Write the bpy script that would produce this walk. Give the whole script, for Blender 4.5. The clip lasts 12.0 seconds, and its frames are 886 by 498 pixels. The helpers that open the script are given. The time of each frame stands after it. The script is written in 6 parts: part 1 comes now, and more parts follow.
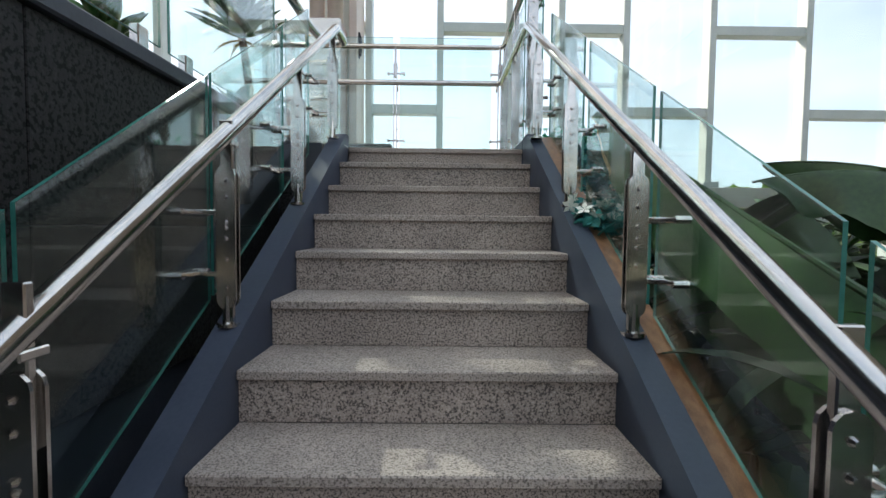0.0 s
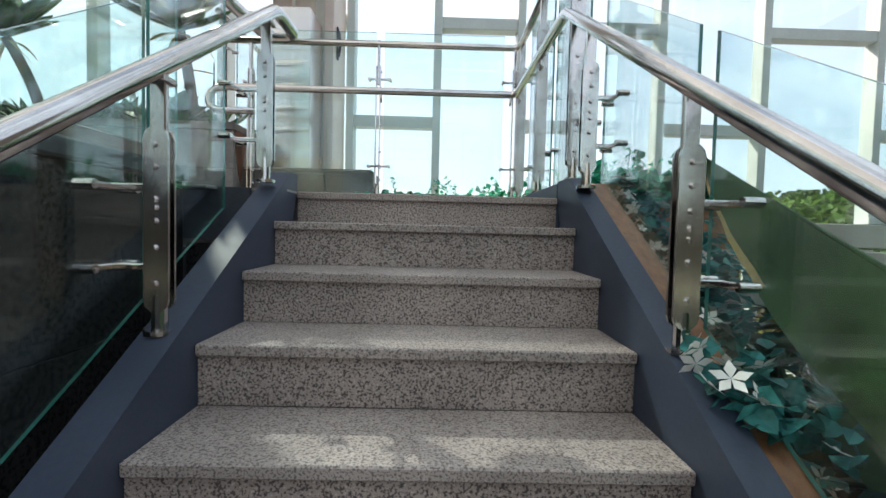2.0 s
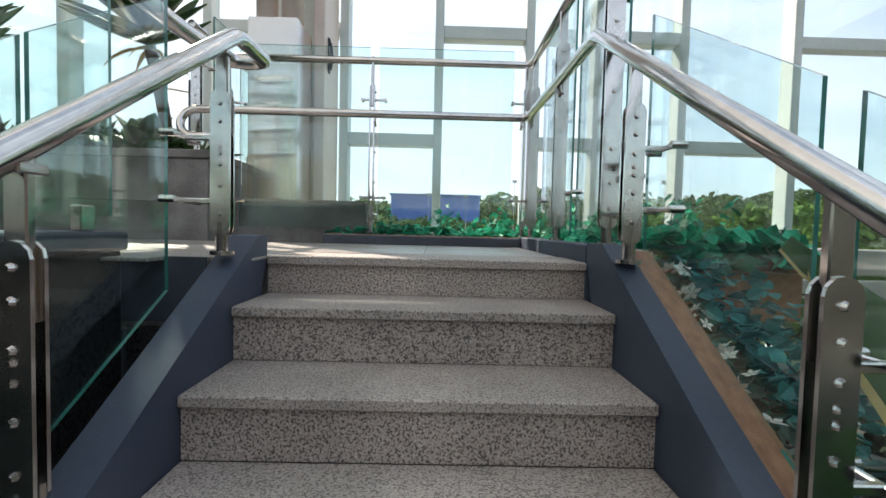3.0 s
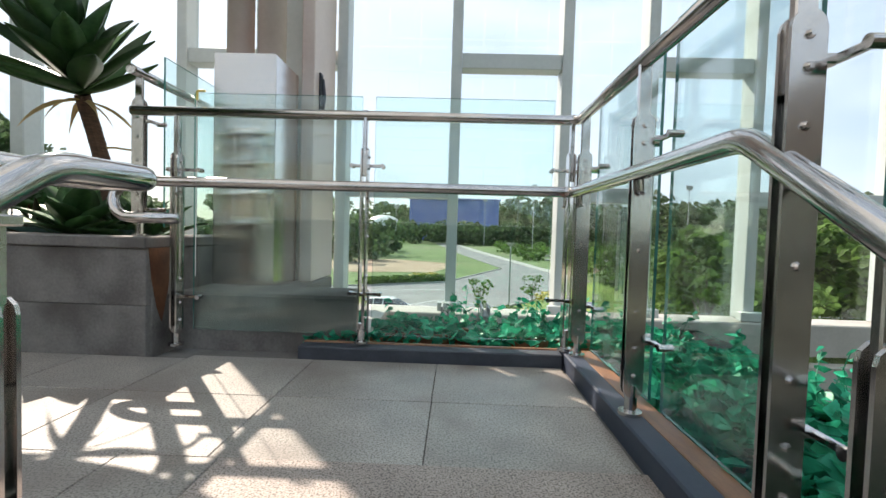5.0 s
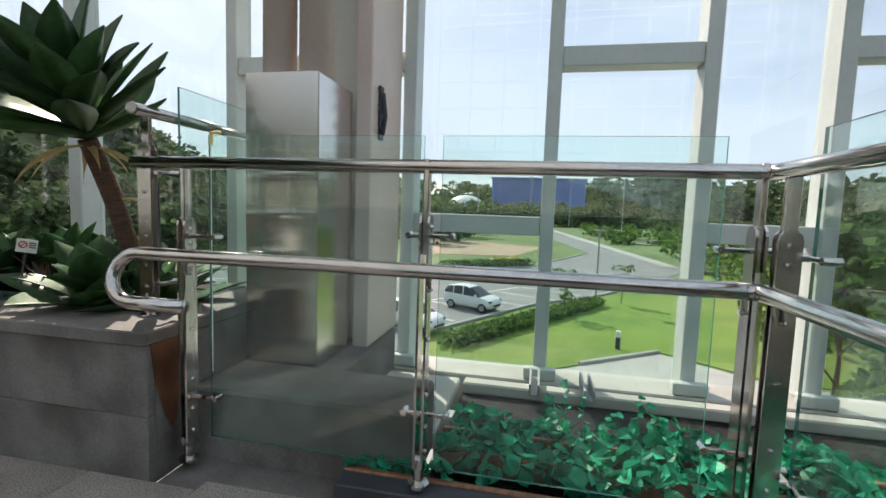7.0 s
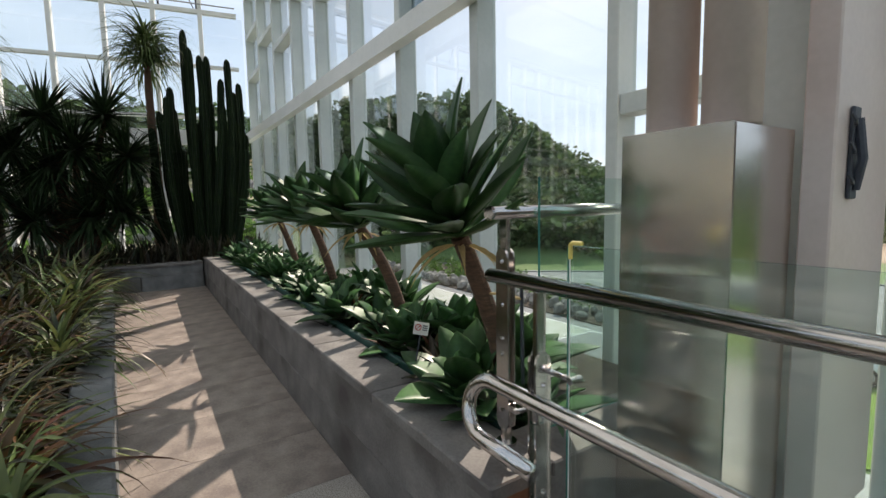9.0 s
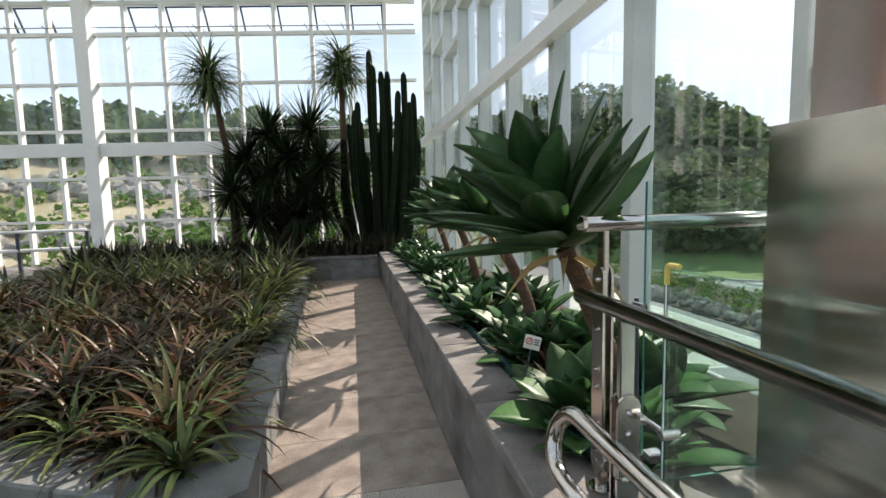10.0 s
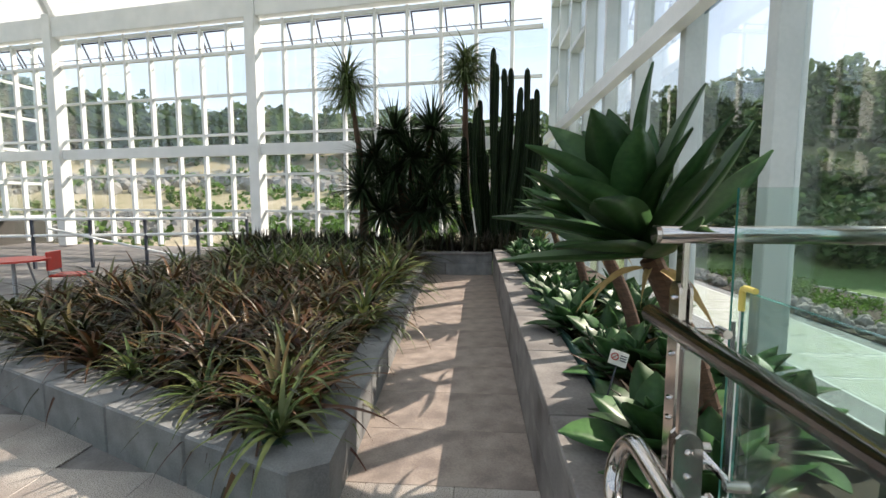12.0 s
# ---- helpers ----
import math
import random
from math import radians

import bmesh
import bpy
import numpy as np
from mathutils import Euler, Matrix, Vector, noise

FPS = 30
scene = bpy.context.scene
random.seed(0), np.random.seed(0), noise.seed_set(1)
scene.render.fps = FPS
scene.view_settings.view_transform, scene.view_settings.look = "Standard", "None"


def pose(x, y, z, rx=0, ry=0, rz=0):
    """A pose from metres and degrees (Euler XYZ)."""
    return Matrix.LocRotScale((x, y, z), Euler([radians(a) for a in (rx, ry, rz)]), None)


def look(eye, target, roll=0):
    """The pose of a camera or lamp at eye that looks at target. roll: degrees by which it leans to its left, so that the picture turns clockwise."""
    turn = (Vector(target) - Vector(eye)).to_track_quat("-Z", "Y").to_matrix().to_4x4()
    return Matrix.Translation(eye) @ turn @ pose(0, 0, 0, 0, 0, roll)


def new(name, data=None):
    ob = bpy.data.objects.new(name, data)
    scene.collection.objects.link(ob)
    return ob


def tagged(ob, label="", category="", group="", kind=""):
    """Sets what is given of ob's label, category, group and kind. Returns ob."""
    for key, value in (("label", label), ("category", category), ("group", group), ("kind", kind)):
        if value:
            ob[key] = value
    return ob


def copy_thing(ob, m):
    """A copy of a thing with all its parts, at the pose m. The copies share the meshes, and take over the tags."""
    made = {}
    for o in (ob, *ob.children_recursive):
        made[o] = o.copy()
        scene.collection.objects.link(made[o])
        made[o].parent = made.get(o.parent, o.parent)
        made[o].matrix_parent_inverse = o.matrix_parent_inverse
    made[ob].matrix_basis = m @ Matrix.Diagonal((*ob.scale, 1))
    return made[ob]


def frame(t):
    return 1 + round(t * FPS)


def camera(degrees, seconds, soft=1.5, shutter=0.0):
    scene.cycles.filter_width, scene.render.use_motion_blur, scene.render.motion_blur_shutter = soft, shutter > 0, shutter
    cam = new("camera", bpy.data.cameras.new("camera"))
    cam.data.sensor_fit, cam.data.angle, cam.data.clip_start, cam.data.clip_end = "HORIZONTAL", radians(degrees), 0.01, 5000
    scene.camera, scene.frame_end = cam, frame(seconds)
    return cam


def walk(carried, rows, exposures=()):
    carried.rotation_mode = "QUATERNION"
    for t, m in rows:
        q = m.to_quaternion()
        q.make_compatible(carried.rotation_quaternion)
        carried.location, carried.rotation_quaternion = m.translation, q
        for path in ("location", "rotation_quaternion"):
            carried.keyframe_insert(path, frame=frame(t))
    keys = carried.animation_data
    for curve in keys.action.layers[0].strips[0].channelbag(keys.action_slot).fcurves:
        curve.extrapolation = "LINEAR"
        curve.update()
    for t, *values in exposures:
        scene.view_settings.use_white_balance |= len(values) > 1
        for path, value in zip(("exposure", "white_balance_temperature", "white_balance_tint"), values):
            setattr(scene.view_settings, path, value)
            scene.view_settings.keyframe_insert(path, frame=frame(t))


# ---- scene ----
cam = camera(87.8, 12.0)

PATH = [
    (0, (0.054, -3.21, -0.566), (0.07, -1.212, -0.664), 0.6),
    (0.5, (0.044, -2.924, -0.58), (0.071, -0.926, -0.664), 1.4),
    (1, (0.065, -2.619, -0.434), (0.097, -0.621, -0.521), 1.4),
    (1.5, (0.039, -2.357, -0.309), (0.07, -0.359, -0.397), 1.4),
    (2, (0.063, -2.131, -0.186), (0.096, -0.133, -0.272), 1.4),
    (2.5, (0.057, -1.934, -0.062), (0.1, 0.063, -0.155), 1.4),
    (3, (0.053, -1.727, 0.086), (0.083, 0.27, -0.003), 1.4),
    (3.2, (0.061, -1.642, 0.115), (0.075, 0.355, 0.021), 1.2),
    (4.8, (0.071, -0.992, 0.571), (0.028, 1.006, 0.489), 1.7),
    (5, (0.068, -0.919, 0.622), (0.017, 1.079, 0.545), 1.7),
    (5.5, (0.036, -0.698, 0.718), (-0.051, 1.298, 0.627), 1.7),
    (6, (0.051, -0.507, 0.833), (-0.102, 1.485, 0.731), 1.6),
    (6.5, (0.049, -0.325, 0.977), (-0.193, 1.655, 0.839), 1.8),
    (6.7, (0.024, -0.252, 0.999), (-0.265, 1.721, 0.842), 1.9),
    (8.3, (-0.158, 0.205, 1.321), (-1.397, 1.758, 1.094), -0.1),
    (8.5, (-0.207, 0.276, 1.336), (-1.588, 1.706, 1.117), -0.7),
    (9, (-0.357, 0.414, 1.431), (-2.034, 1.487, 1.234), -1.1),
    (9.5, (-0.416, 0.591, 1.463), (-2.304, 1.222, 1.264), -1.3),
    (10, (-0.333, 0.726, 1.461), (-2.286, 1.11, 1.271), -1.3),
    (10.5, (-0.308, 0.815, 1.477), (-2.291, 1.003, 1.291), -0.9),
    (11, (-0.323, 0.892, 1.487), (-2.313, 0.942, 1.301), -0.5),
    (11.5, (-0.328, 0.918, 1.48), (-2.318, 0.86, 1.289), -0.2),
    (12, (-0.337, 0.922, 1.475), (-2.322, 0.774, 1.278), 0.1),
]
walk(cam, [(t, look(e, g, r)) for t, e, g, r in PATH],
     [(0.0, 0.99, 7050, 15), (3.2, 0.92, 7050, 15), (4.8, 0.78, 7050, 15), (5.5, 0.60, 7050, 15), (6.5, 0.45, 7050, 15), (8.5, 0.30, 7050, 15), (10.0, 0.66, 7050, 15), (12.0, 0.78, 7050, 15)])

# ---- light ----
SUN_DIR = Vector((-0.72, 0.92, 1.0)).normalized()   # towards the sun
world = bpy.data.worlds.new("sky")
scene.world = world
world.use_nodes = True
wn, wl = world.node_tree.nodes, world.node_tree.links
sky = wn.new("ShaderNodeTexSky")
sky.sky_type, sky.sun_disc = "NISHITA", False
sky.sun_elevation, sky.sun_rotation = math.asin(SUN_DIR.z), math.atan2(SUN_DIR.x, SUN_DIR.y)
sky.air_density, sky.dust_density = 1.0, 0.8
cl_co = wn.new("ShaderNodeTexCoord")
cl_map = wn.new("ShaderNodeMapping")
cl_map.inputs["Scale"].default_value = (1.2, 1.2, 4.0)
cl_n = wn.new("ShaderNodeTexNoise")
cl_n.inputs["Scale"].default_value, cl_n.inputs["Detail"].default_value = 1.6, 6
cl_r = wn.new("ShaderNodeValToRGB")
cl_r.color_ramp.elements[0].position, cl_r.color_ramp.elements[1].position = 0.30, 0.62
cl_r.color_ramp.elements[0].color = (0.25, 0.25, 0.25, 1)
cl_m = wn.new("ShaderNodeMix")
cl_m.data_type = "RGBA"
cl_m.inputs[7].default_value = (5.0, 6.2, 7.6, 1)
wl.new(cl_co.outputs["Generated"], cl_map.inputs[0]); wl.new(cl_map.outputs[0], cl_n.inputs["Vector"])
wl.new(cl_n.outputs["Fac"], cl_r.inputs[0]); wl.new(cl_r.outputs[0], cl_m.inputs[0]); wl.new(sky.outputs[0], cl_m.inputs[6])
wl.new(cl_m.outputs[2], wn["Background"].inputs[0])
wn["Background"].inputs[1].default_value = 0.125
sun = new("sun", bpy.data.lights.new("sun", "SUN"))
sun.data.energy, sun.data.angle, sun.data.color = 4.5, radians(0.6), (1.0, 0.94, 0.84)
sun.matrix_world = look(SUN_DIR * 50, (0, 0, 0))

# ---- materials ----
def nodes_of(name):
    m = bpy.data.materials.new(name)
    m.use_nodes = True
    return m, m.node_tree.nodes, m.node_tree.links, m.node_tree.nodes["Principled BSDF"]


def surf(name, a, b, scale=6.0, rough=0.6, metal=0.0, bump=0.15, fine=60.0, stretch=(1, 1, 1), vary=0.0, spec=0.5, dirt=None, rough_to=None):
    """A surface whose colour goes from a to b by broad and fine noise, with fine relief."""
    m, n, l, p = nodes_of(name)
    co, mp = n.new("ShaderNodeTexCoord"), n.new("ShaderNodeMapping")
    mp.inputs["Scale"].default_value = stretch
    l.new(co.outputs["Object"], mp.inputs[0])
    n1, n2 = n.new("ShaderNodeTexNoise"), n.new("ShaderNodeTexNoise")
    for k, s, d in ((n1, scale, 5), (n2, fine, 3)):
        k.inputs["Scale"].default_value, k.inputs["Detail"].default_value = s, d
        l.new(mp.outputs[0], k.inputs["Vector"])
    add = n.new("ShaderNodeMath"); add.operation = "MULTIPLY_ADD"
    l.new(n2.outputs["Fac"], add.inputs[0]); add.inputs[1].default_value = 0.4
    l.new(n1.outputs["Fac"], add.inputs[2])
    ramp = n.new("ShaderNodeValToRGB")
    ramp.color_ramp.elements[0].position, ramp.color_ramp.elements[1].position = 0.5, 0.9
    ramp.color_ramp.elements[0].color, ramp.color_ramp.elements[1].color = (*a, 1), (*b, 1)
    l.new(add.outputs[0], ramp.inputs[0])
    colour = ramp.outputs[0]
    if dirt:
        n3, r3, mx = n.new("ShaderNodeTexNoise"), n.new("ShaderNodeValToRGB"), n.new("ShaderNodeMix")
        n3.inputs["Scale"].default_value, n3.inputs["Detail"].default_value = scale * 0.35, 8
        r3.color_ramp.elements[0].position, r3.color_ramp.elements[1].position = 0.52, 0.72
        mx.data_type = "RGBA"; mx.inputs[7].default_value = (*dirt, 1)
        l.new(mp.outputs[0], n3.inputs["Vector"]); l.new(n3.outputs["Fac"], r3.inputs[0]); l.new(r3.outputs[0], mx.inputs[0]); l.new(colour, mx.inputs[6])
        colour = mx.outputs[2]
    if vary:
        info, hsv, mr = n.new("ShaderNodeObjectInfo"), n.new("ShaderNodeHueSaturation"), n.new("ShaderNodeMapRange")
        mr.inputs[3].default_value, mr.inputs[4].default_value = 1 - vary, 1 + vary
        l.new(info.outputs["Random"], mr.inputs[0]); l.new(mr.outputs[0], hsv.inputs["Value"]); l.new(colour, hsv.inputs["Color"])
        colour = hsv.outputs[0]
    l.new(colour, p.inputs["Base Color"])
    p.inputs["Metallic"].default_value, p.inputs["Specular IOR Level"].default_value = metal, spec
    mr2 = n.new("ShaderNodeMapRange")
    mr2.inputs[1].default_value, mr2.inputs[2].default_value = 0.3, 0.7
    mr2.inputs[3].default_value, mr2.inputs[4].default_value = rough, rough_to or min(1, rough * 1.35)
    l.new(n1.outputs["Fac"], mr2.inputs[0]); l.new(mr2.outputs[0], p.inputs["Roughness"])
    if bump:
        bp = n.new("ShaderNodeBump")
        bp.inputs["Strength"].default_value, bp.inputs["Distance"].default_value = bump, 0.004
        l.new(n2.outputs["Fac"], bp.inputs["Height"]); l.new(bp.outputs[0], p.inputs["Normal"])
    return m


def speckled(name, base, dark, light, size, rough=0.5, bump=0.1, vary=0.0, spec=0.5, stain=None):
    """Granite or terrazzo: grains of three tones."""
    m, n, l, p = nodes_of(name)
    co = n.new("ShaderNodeTexCoord")
    v, v2, nz = n.new("ShaderNodeTexNoise"), n.new("ShaderNodeTexVoronoi"), n.new("ShaderNodeTexNoise")
    v.inputs["Scale"].default_value, v.inputs["Detail"].default_value = size, 2
    v2.inputs["Scale"].default_value = size * 0.8
    nz.inputs["Scale"].default_value, nz.inputs["Detail"].default_value = 3, 6
    v.inputs["Roughness"].default_value = 0.6
    for k in (v, v2, nz):
        l.new(co.outputs["Object"], k.inputs["Vector"])
    r = n.new("ShaderNodeValToRGB")
    e = r.color_ramp.elements
    e[0].position, e[0].color = 0.40, (*dark, 1)
    e[1].position, e[1].color = 0.50, (*base, 1)
    k = e.new(0.50 + 0.12); k.color = (*base, 1)
    k = e.new(0.50 + 0.2); k.color = (*light, 1)
    l.new(v.outputs["Fac"], r.inputs[0])
    mx = n.new("ShaderNodeMix"); mx.data_type = "RGBA"; mx.blend_type = "MULTIPLY"
    r2 = n.new("ShaderNodeValToRGB")
    r2.color_ramp.elements[0].position, r2.color_ramp.elements[1].position = 0.3, 0.7
    r2.color_ramp.elements[0].color, r2.color_ramp.elements[1].color = (0.72, 0.7, 0.68, 1), (1.1, 1.08, 1.04, 1)
    l.new(nz.outputs["Fac"], r2.inputs[0]); mx.inputs[0].default_value = 1
    l.new(r.outputs[0], mx.inputs[6]); l.new(r2.outputs[0], mx.inputs[7])
    colour = mx.outputs[2]
    if stain:
        n3, r3, m3 = n.new("ShaderNodeTexNoise"), n.new("ShaderNodeValToRGB"), n.new("ShaderNodeMix")
        n3.inputs["Scale"].default_value, n3.inputs["Detail"].default_value = 2.2, 9
        r3.color_ramp.elements[0].position, r3.color_ramp.elements[1].position = 0.5, 0.75
        m3.data_type = "RGBA"; m3.inputs[7].default_value = (*stain, 1)
        geo = n.new("ShaderNodeNewGeometry")
        l.new(geo.outputs["Position"], n3.inputs["Vector"]); l.new(n3.outputs["Fac"], r3.inputs[0]); l.new(r3.outputs[0], m3.inputs[0]); l.new(colour, m3.inputs[6])
        colour = m3.outputs[2]
    if vary:
        info, hsv, mr = n.new("ShaderNodeObjectInfo"), n.new("ShaderNodeHueSaturation"), n.new("ShaderNodeMapRange")
        mr.inputs[3].default_value, mr.inputs[4].default_value = 1 - vary, 1 + vary
        l.new(info.outputs["Random"], mr.inputs[0]); l.new(mr.outputs[0], hsv.inputs["Value"]); l.new(colour, hsv.inputs["Color"])
        colour = hsv.outputs[0]
    l.new(colour, p.inputs["Base Color"])
    p.inputs["Roughness"].default_value, p.inputs["Specular IOR Level"].default_value = rough, spec
    bp = n.new("ShaderNodeBump")
    bp.inputs["Strength"].default_value, bp.inputs["Distance"].default_value = bump, 0.003
    l.new(v.outputs["Fac"], bp.inputs["Height"]); l.new(bp.outputs[0], p.inputs["Normal"])
    return m


def glass_mat(name, tint, film=0.012):
    m, n, l, p = nodes_of(name)
    n.remove(p)
    out = n["Material Output"]
    tr, gl, fr, mx = n.new("ShaderNodeBsdfTransparent"), n.new("ShaderNodeBsdfGlossy"), n.new("ShaderNodeLayerWeight"), n.new("ShaderNodeMixShader")
    tr.inputs[0].default_value = (*tint, 1)
    gl.inputs["Roughness"].default_value = 0.01
    fr.inputs["Blend"].default_value = 0.5
    pw, ma = n.new("ShaderNodeMath"), n.new("ShaderNodeMath")
    pw.operation, ma.operation = "POWER", "MULTIPLY_ADD"
    pw.inputs[1].default_value, ma.inputs[1].default_value, ma.inputs[2].default_value = 3.4, 0.95, 0.05
    l.new(fr.outputs["Facing"], pw.inputs[0]); l.new(pw.outputs[0], ma.inputs[0]); l.new(ma.outputs[0], mx.inputs[0]); l.new(tr.outputs[0], mx.inputs[1]); l.new(gl.outputs[0], mx.inputs[2])
    df, m2, nz, rr, co = n.new("ShaderNodeBsdfDiffuse"), n.new("ShaderNodeMixShader"), n.new("ShaderNodeTexNoise"), n.new("ShaderNodeMapRange"), n.new("ShaderNodeTexCoord")
    df.inputs[0].default_value = (0.7, 0.78, 0.74, 1)
    nz.inputs["Scale"].default_value, nz.inputs["Detail"].default_value = 2.5, 7
    rr.inputs[1].default_value, rr.inputs[2].default_value, rr.inputs[3].default_value, rr.inputs[4].default_value = 0.4, 0.75, film * 0.3, film * 2
    l.new(co.outputs["Object"], nz.inputs["Vector"]); l.new(nz.outputs["Fac"], rr.inputs[0]); l.new(rr.outputs[0], m2.inputs[0])
    l.new(mx.outputs[0], m2.inputs[1]); l.new(df.outputs[0], m2.inputs[2]); l.new(m2.outputs[0], out.inputs[0])
    return m


def leaf_mat(name, a, b, scale=9.0, rough=0.45, vary=0.25, trans=0.25, spec=0.25, single=False):
    """Leaf: colour by noise and by plant, some light let through."""
    m = surf(name, a, b, scale, rough, 0, 0.08, 50, vary=0, spec=spec)
    n, l = m.node_tree.nodes, m.node_tree.links
    p, out = n["Principled BSDF"], n["Material Output"]
    src = p.inputs["Base Color"].links[0].from_socket
    geo, mr, hsv = n.new("ShaderNodeNewGeometry"), n.new("ShaderNodeMapRange"), n.new("ShaderNodeHueSaturation")
    mr.inputs[3].default_value, mr.inputs[4].default_value = 1 - vary, 1 + vary
    l.new(n.new("ShaderNodeObjectInfo").outputs["Random"] if single else geo.outputs["Random Per Island"], mr.inputs[0]); l.new(mr.outputs[0], hsv.inputs["Value"]); l.new(src, hsv.inputs["Color"])
    l.new(hsv.outputs[0], p.inputs["Base Color"])
    tl, mx = n.new("ShaderNodeBsdfTranslucent"), n.new("ShaderNodeMixShader")
    mx.inputs[0].default_value = trans
    l.new(hsv.outputs[0], tl.inputs[0]); l.new(p.outputs[0], mx.inputs[1]); l.new(tl.outputs[0], mx.inputs[2]); l.new(mx.outputs[0], out.inputs[0])
    return m


def island_mat(name, colours, rough=0.5, trans=0.2):
    """Leaves of mixed colours, one colour a leaf."""
    m, n, l, p = nodes_of(name)
    geo, r = n.new("ShaderNodeNewGeometry"), n.new("ShaderNodeValToRGB")
    r.color_ramp.interpolation = "LINEAR"
    e = r.color_ramp.elements
    while len(e) < len(colours):
        e.new(0.5)
    for i, c in enumerate(colours):
        e[i].position, e[i].color = i / (len(colours) - 1), (*c, 1)
    nz, mx2, co = n.new("ShaderNodeTexNoise"), n.new("ShaderNodeMix"), n.new("ShaderNodeTexCoord")
    nz.inputs["Scale"].default_value = 14
    l.new(co.outputs["Object"], nz.inputs["Vector"])
    mx2.data_type, mx2.blend_type = "RGBA", "MULTIPLY"
    rr = n.new("ShaderNodeValToRGB"); rr.color_ramp.elements[0].color, rr.color_ramp.elements[1].color = (0.6, 0.6, 0.6, 1), (1.25, 1.2, 1.1, 1)
    l.new(nz.outputs["Fac"], rr.inputs[0]); mx2.inputs[0].default_value = 1
    oi, ad, fc = n.new("ShaderNodeObjectInfo"), n.new("ShaderNodeMath"), n.new("ShaderNodeMath")
    ad.operation, fc.operation = "ADD", "FRACT"
    l.new(geo.outputs["Random Per Island"], ad.inputs[0]); l.new(oi.outputs["Random"], ad.inputs[1]); l.new(ad.outputs[0], fc.inputs[0]); l.new(fc.outputs[0], r.inputs[0]); l.new(r.outputs[0], mx2.inputs[6]); l.new(rr.outputs[0], mx2.inputs[7])
    l.new(mx2.outputs[2], p.inputs["Base Color"]); p.inputs["Roughness"].default_value, p.inputs["Specular IOR Level"].default_value = rough, 0.3
    tl, mx = n.new("ShaderNodeBsdfTranslucent"), n.new("ShaderNodeMixShader")
    mx.inputs[0].default_value = trans
    l.new(mx2.outputs[2], tl.inputs[0]); l.new(p.outputs[0], mx.inputs[1]); l.new(tl.outputs[0], mx.inputs[2]); l.new(mx.outputs[0], n["Material Output"].inputs[0])
    return m


GRANITE = speckled("pink_grey_granite", (0.42, 0.345, 0.315), (0.085, 0.07, 0.066), (0.62, 0.55, 0.51), 150, 0.55, 0.08, vary=0.05)
TREAD = speckled("flamed_granite", (0.45, 0.38, 0.35), (0.16, 0.133, 0.122), (0.60, 0.53, 0.49), 170, 0.62, 0.12, vary=0.05)
FLOORSTONE = speckled("floor_granite", (0.40, 0.37, 0.345), (0.17, 0.155, 0.145), (0.54, 0.51, 0.48), 150, 0.38, 0.08, vary=0.07, stain=(0.19, 0.15, 0.13))
PATHSTONE = surf("worn_path_stone", (0.17, 0.135, 0.12), (0.34, 0.285, 0.245), 6, 0.5, 0, 0.28, 70, vary=0.05, dirt=(0.12, 0.094, 0.085))
BASALT = speckled("black_basalt", (0.027, 0.027, 0.029), (0.002, 0.002, 0.002), (0.042, 0.042, 0.045), 62, 0.6, 0.6, vary=0.05, spec=0.2)
BLUEPAINT = surf("blue_grey_paint", (0.036, 0.048, 0.076), (0.053, 0.066, 0.098), 5, 0.45, 0, 0.05, 80, spec=0.35)
DARKSTEEL = surf("dark_painted_steel", (0.03, 0.036, 0.05), (0.055, 0.062, 0.08), 8, 0.5, 0, 0.1, 70)
STEEL = surf("polished_steel", (0.52, 0.49, 0.475), (0.66, 0.63, 0.615), 6, 0.09, 1.0, 0.02, 40, rough_to=0.2)
BRUSHED = surf("brushed_steel", (0.63, 0.585, 0.555), (0.68, 0.635, 0.605), 1.5, 0.19, 1.0, 0.0, 30, rough_to=0.21)
TIMBER = surf("varnished_timber", (0.17, 0.075, 0.035), (0.30, 0.15, 0.075), 7, 0.35, 0, 0.1, 70, stretch=(6, 1, 6))
WHITE = surf("white_painted_steel", (0.72, 0.74, 0.73), (0.82, 0.83, 0.82), 2, 0.35, 0, 0.02, 30)
MULL = surf("pale_grey_window_frame", (0.50, 0.55, 0.54), (0.60, 0.64, 0.63), 2, 0.35, 0, 0.02, 30)
PIPE = surf("beige_painted_pipe", (0.62, 0.51, 0.46), (0.70, 0.59, 0.54), 3, 0.4, 0, 0.03, 40)
CONCRETE = surf("smooth_concrete", (0.11, 0.10, 0.096), (0.225, 0.212, 0.20), 5, 0.65, 0, 0.3, 70, dirt=(0.075, 0.065, 0.06), vary=0.02)
BEDSTONE = surf("blue_grey_kerb_stone", (0.115, 0.12, 0.122), (0.235, 0.24, 0.238), 5, 0.68, 0, 0.3, 90, dirt=(0.105, 0.098, 0.092), vary=0.06)
BACKWALL = surf("dark_hall_wall", (0.05, 0.047, 0.042), (0.09, 0.085, 0.075), 1, 0.8, 0, 0.2, 20)
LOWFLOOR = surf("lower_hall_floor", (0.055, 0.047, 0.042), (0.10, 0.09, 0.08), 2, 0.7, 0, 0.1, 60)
HILLSIDE = surf("rough_hillside", (0.20, 0.18, 0.09), (0.44, 0.37, 0.27), 0.16, 0.95, 0, 0.4, 2.5, dirt=(0.12, 0.14, 0.05))
PLASTER = surf("pale_plaster", (0.62, 0.61, 0.59), (0.70, 0.69, 0.67), 2, 0.8, 0, 0.1, 60)
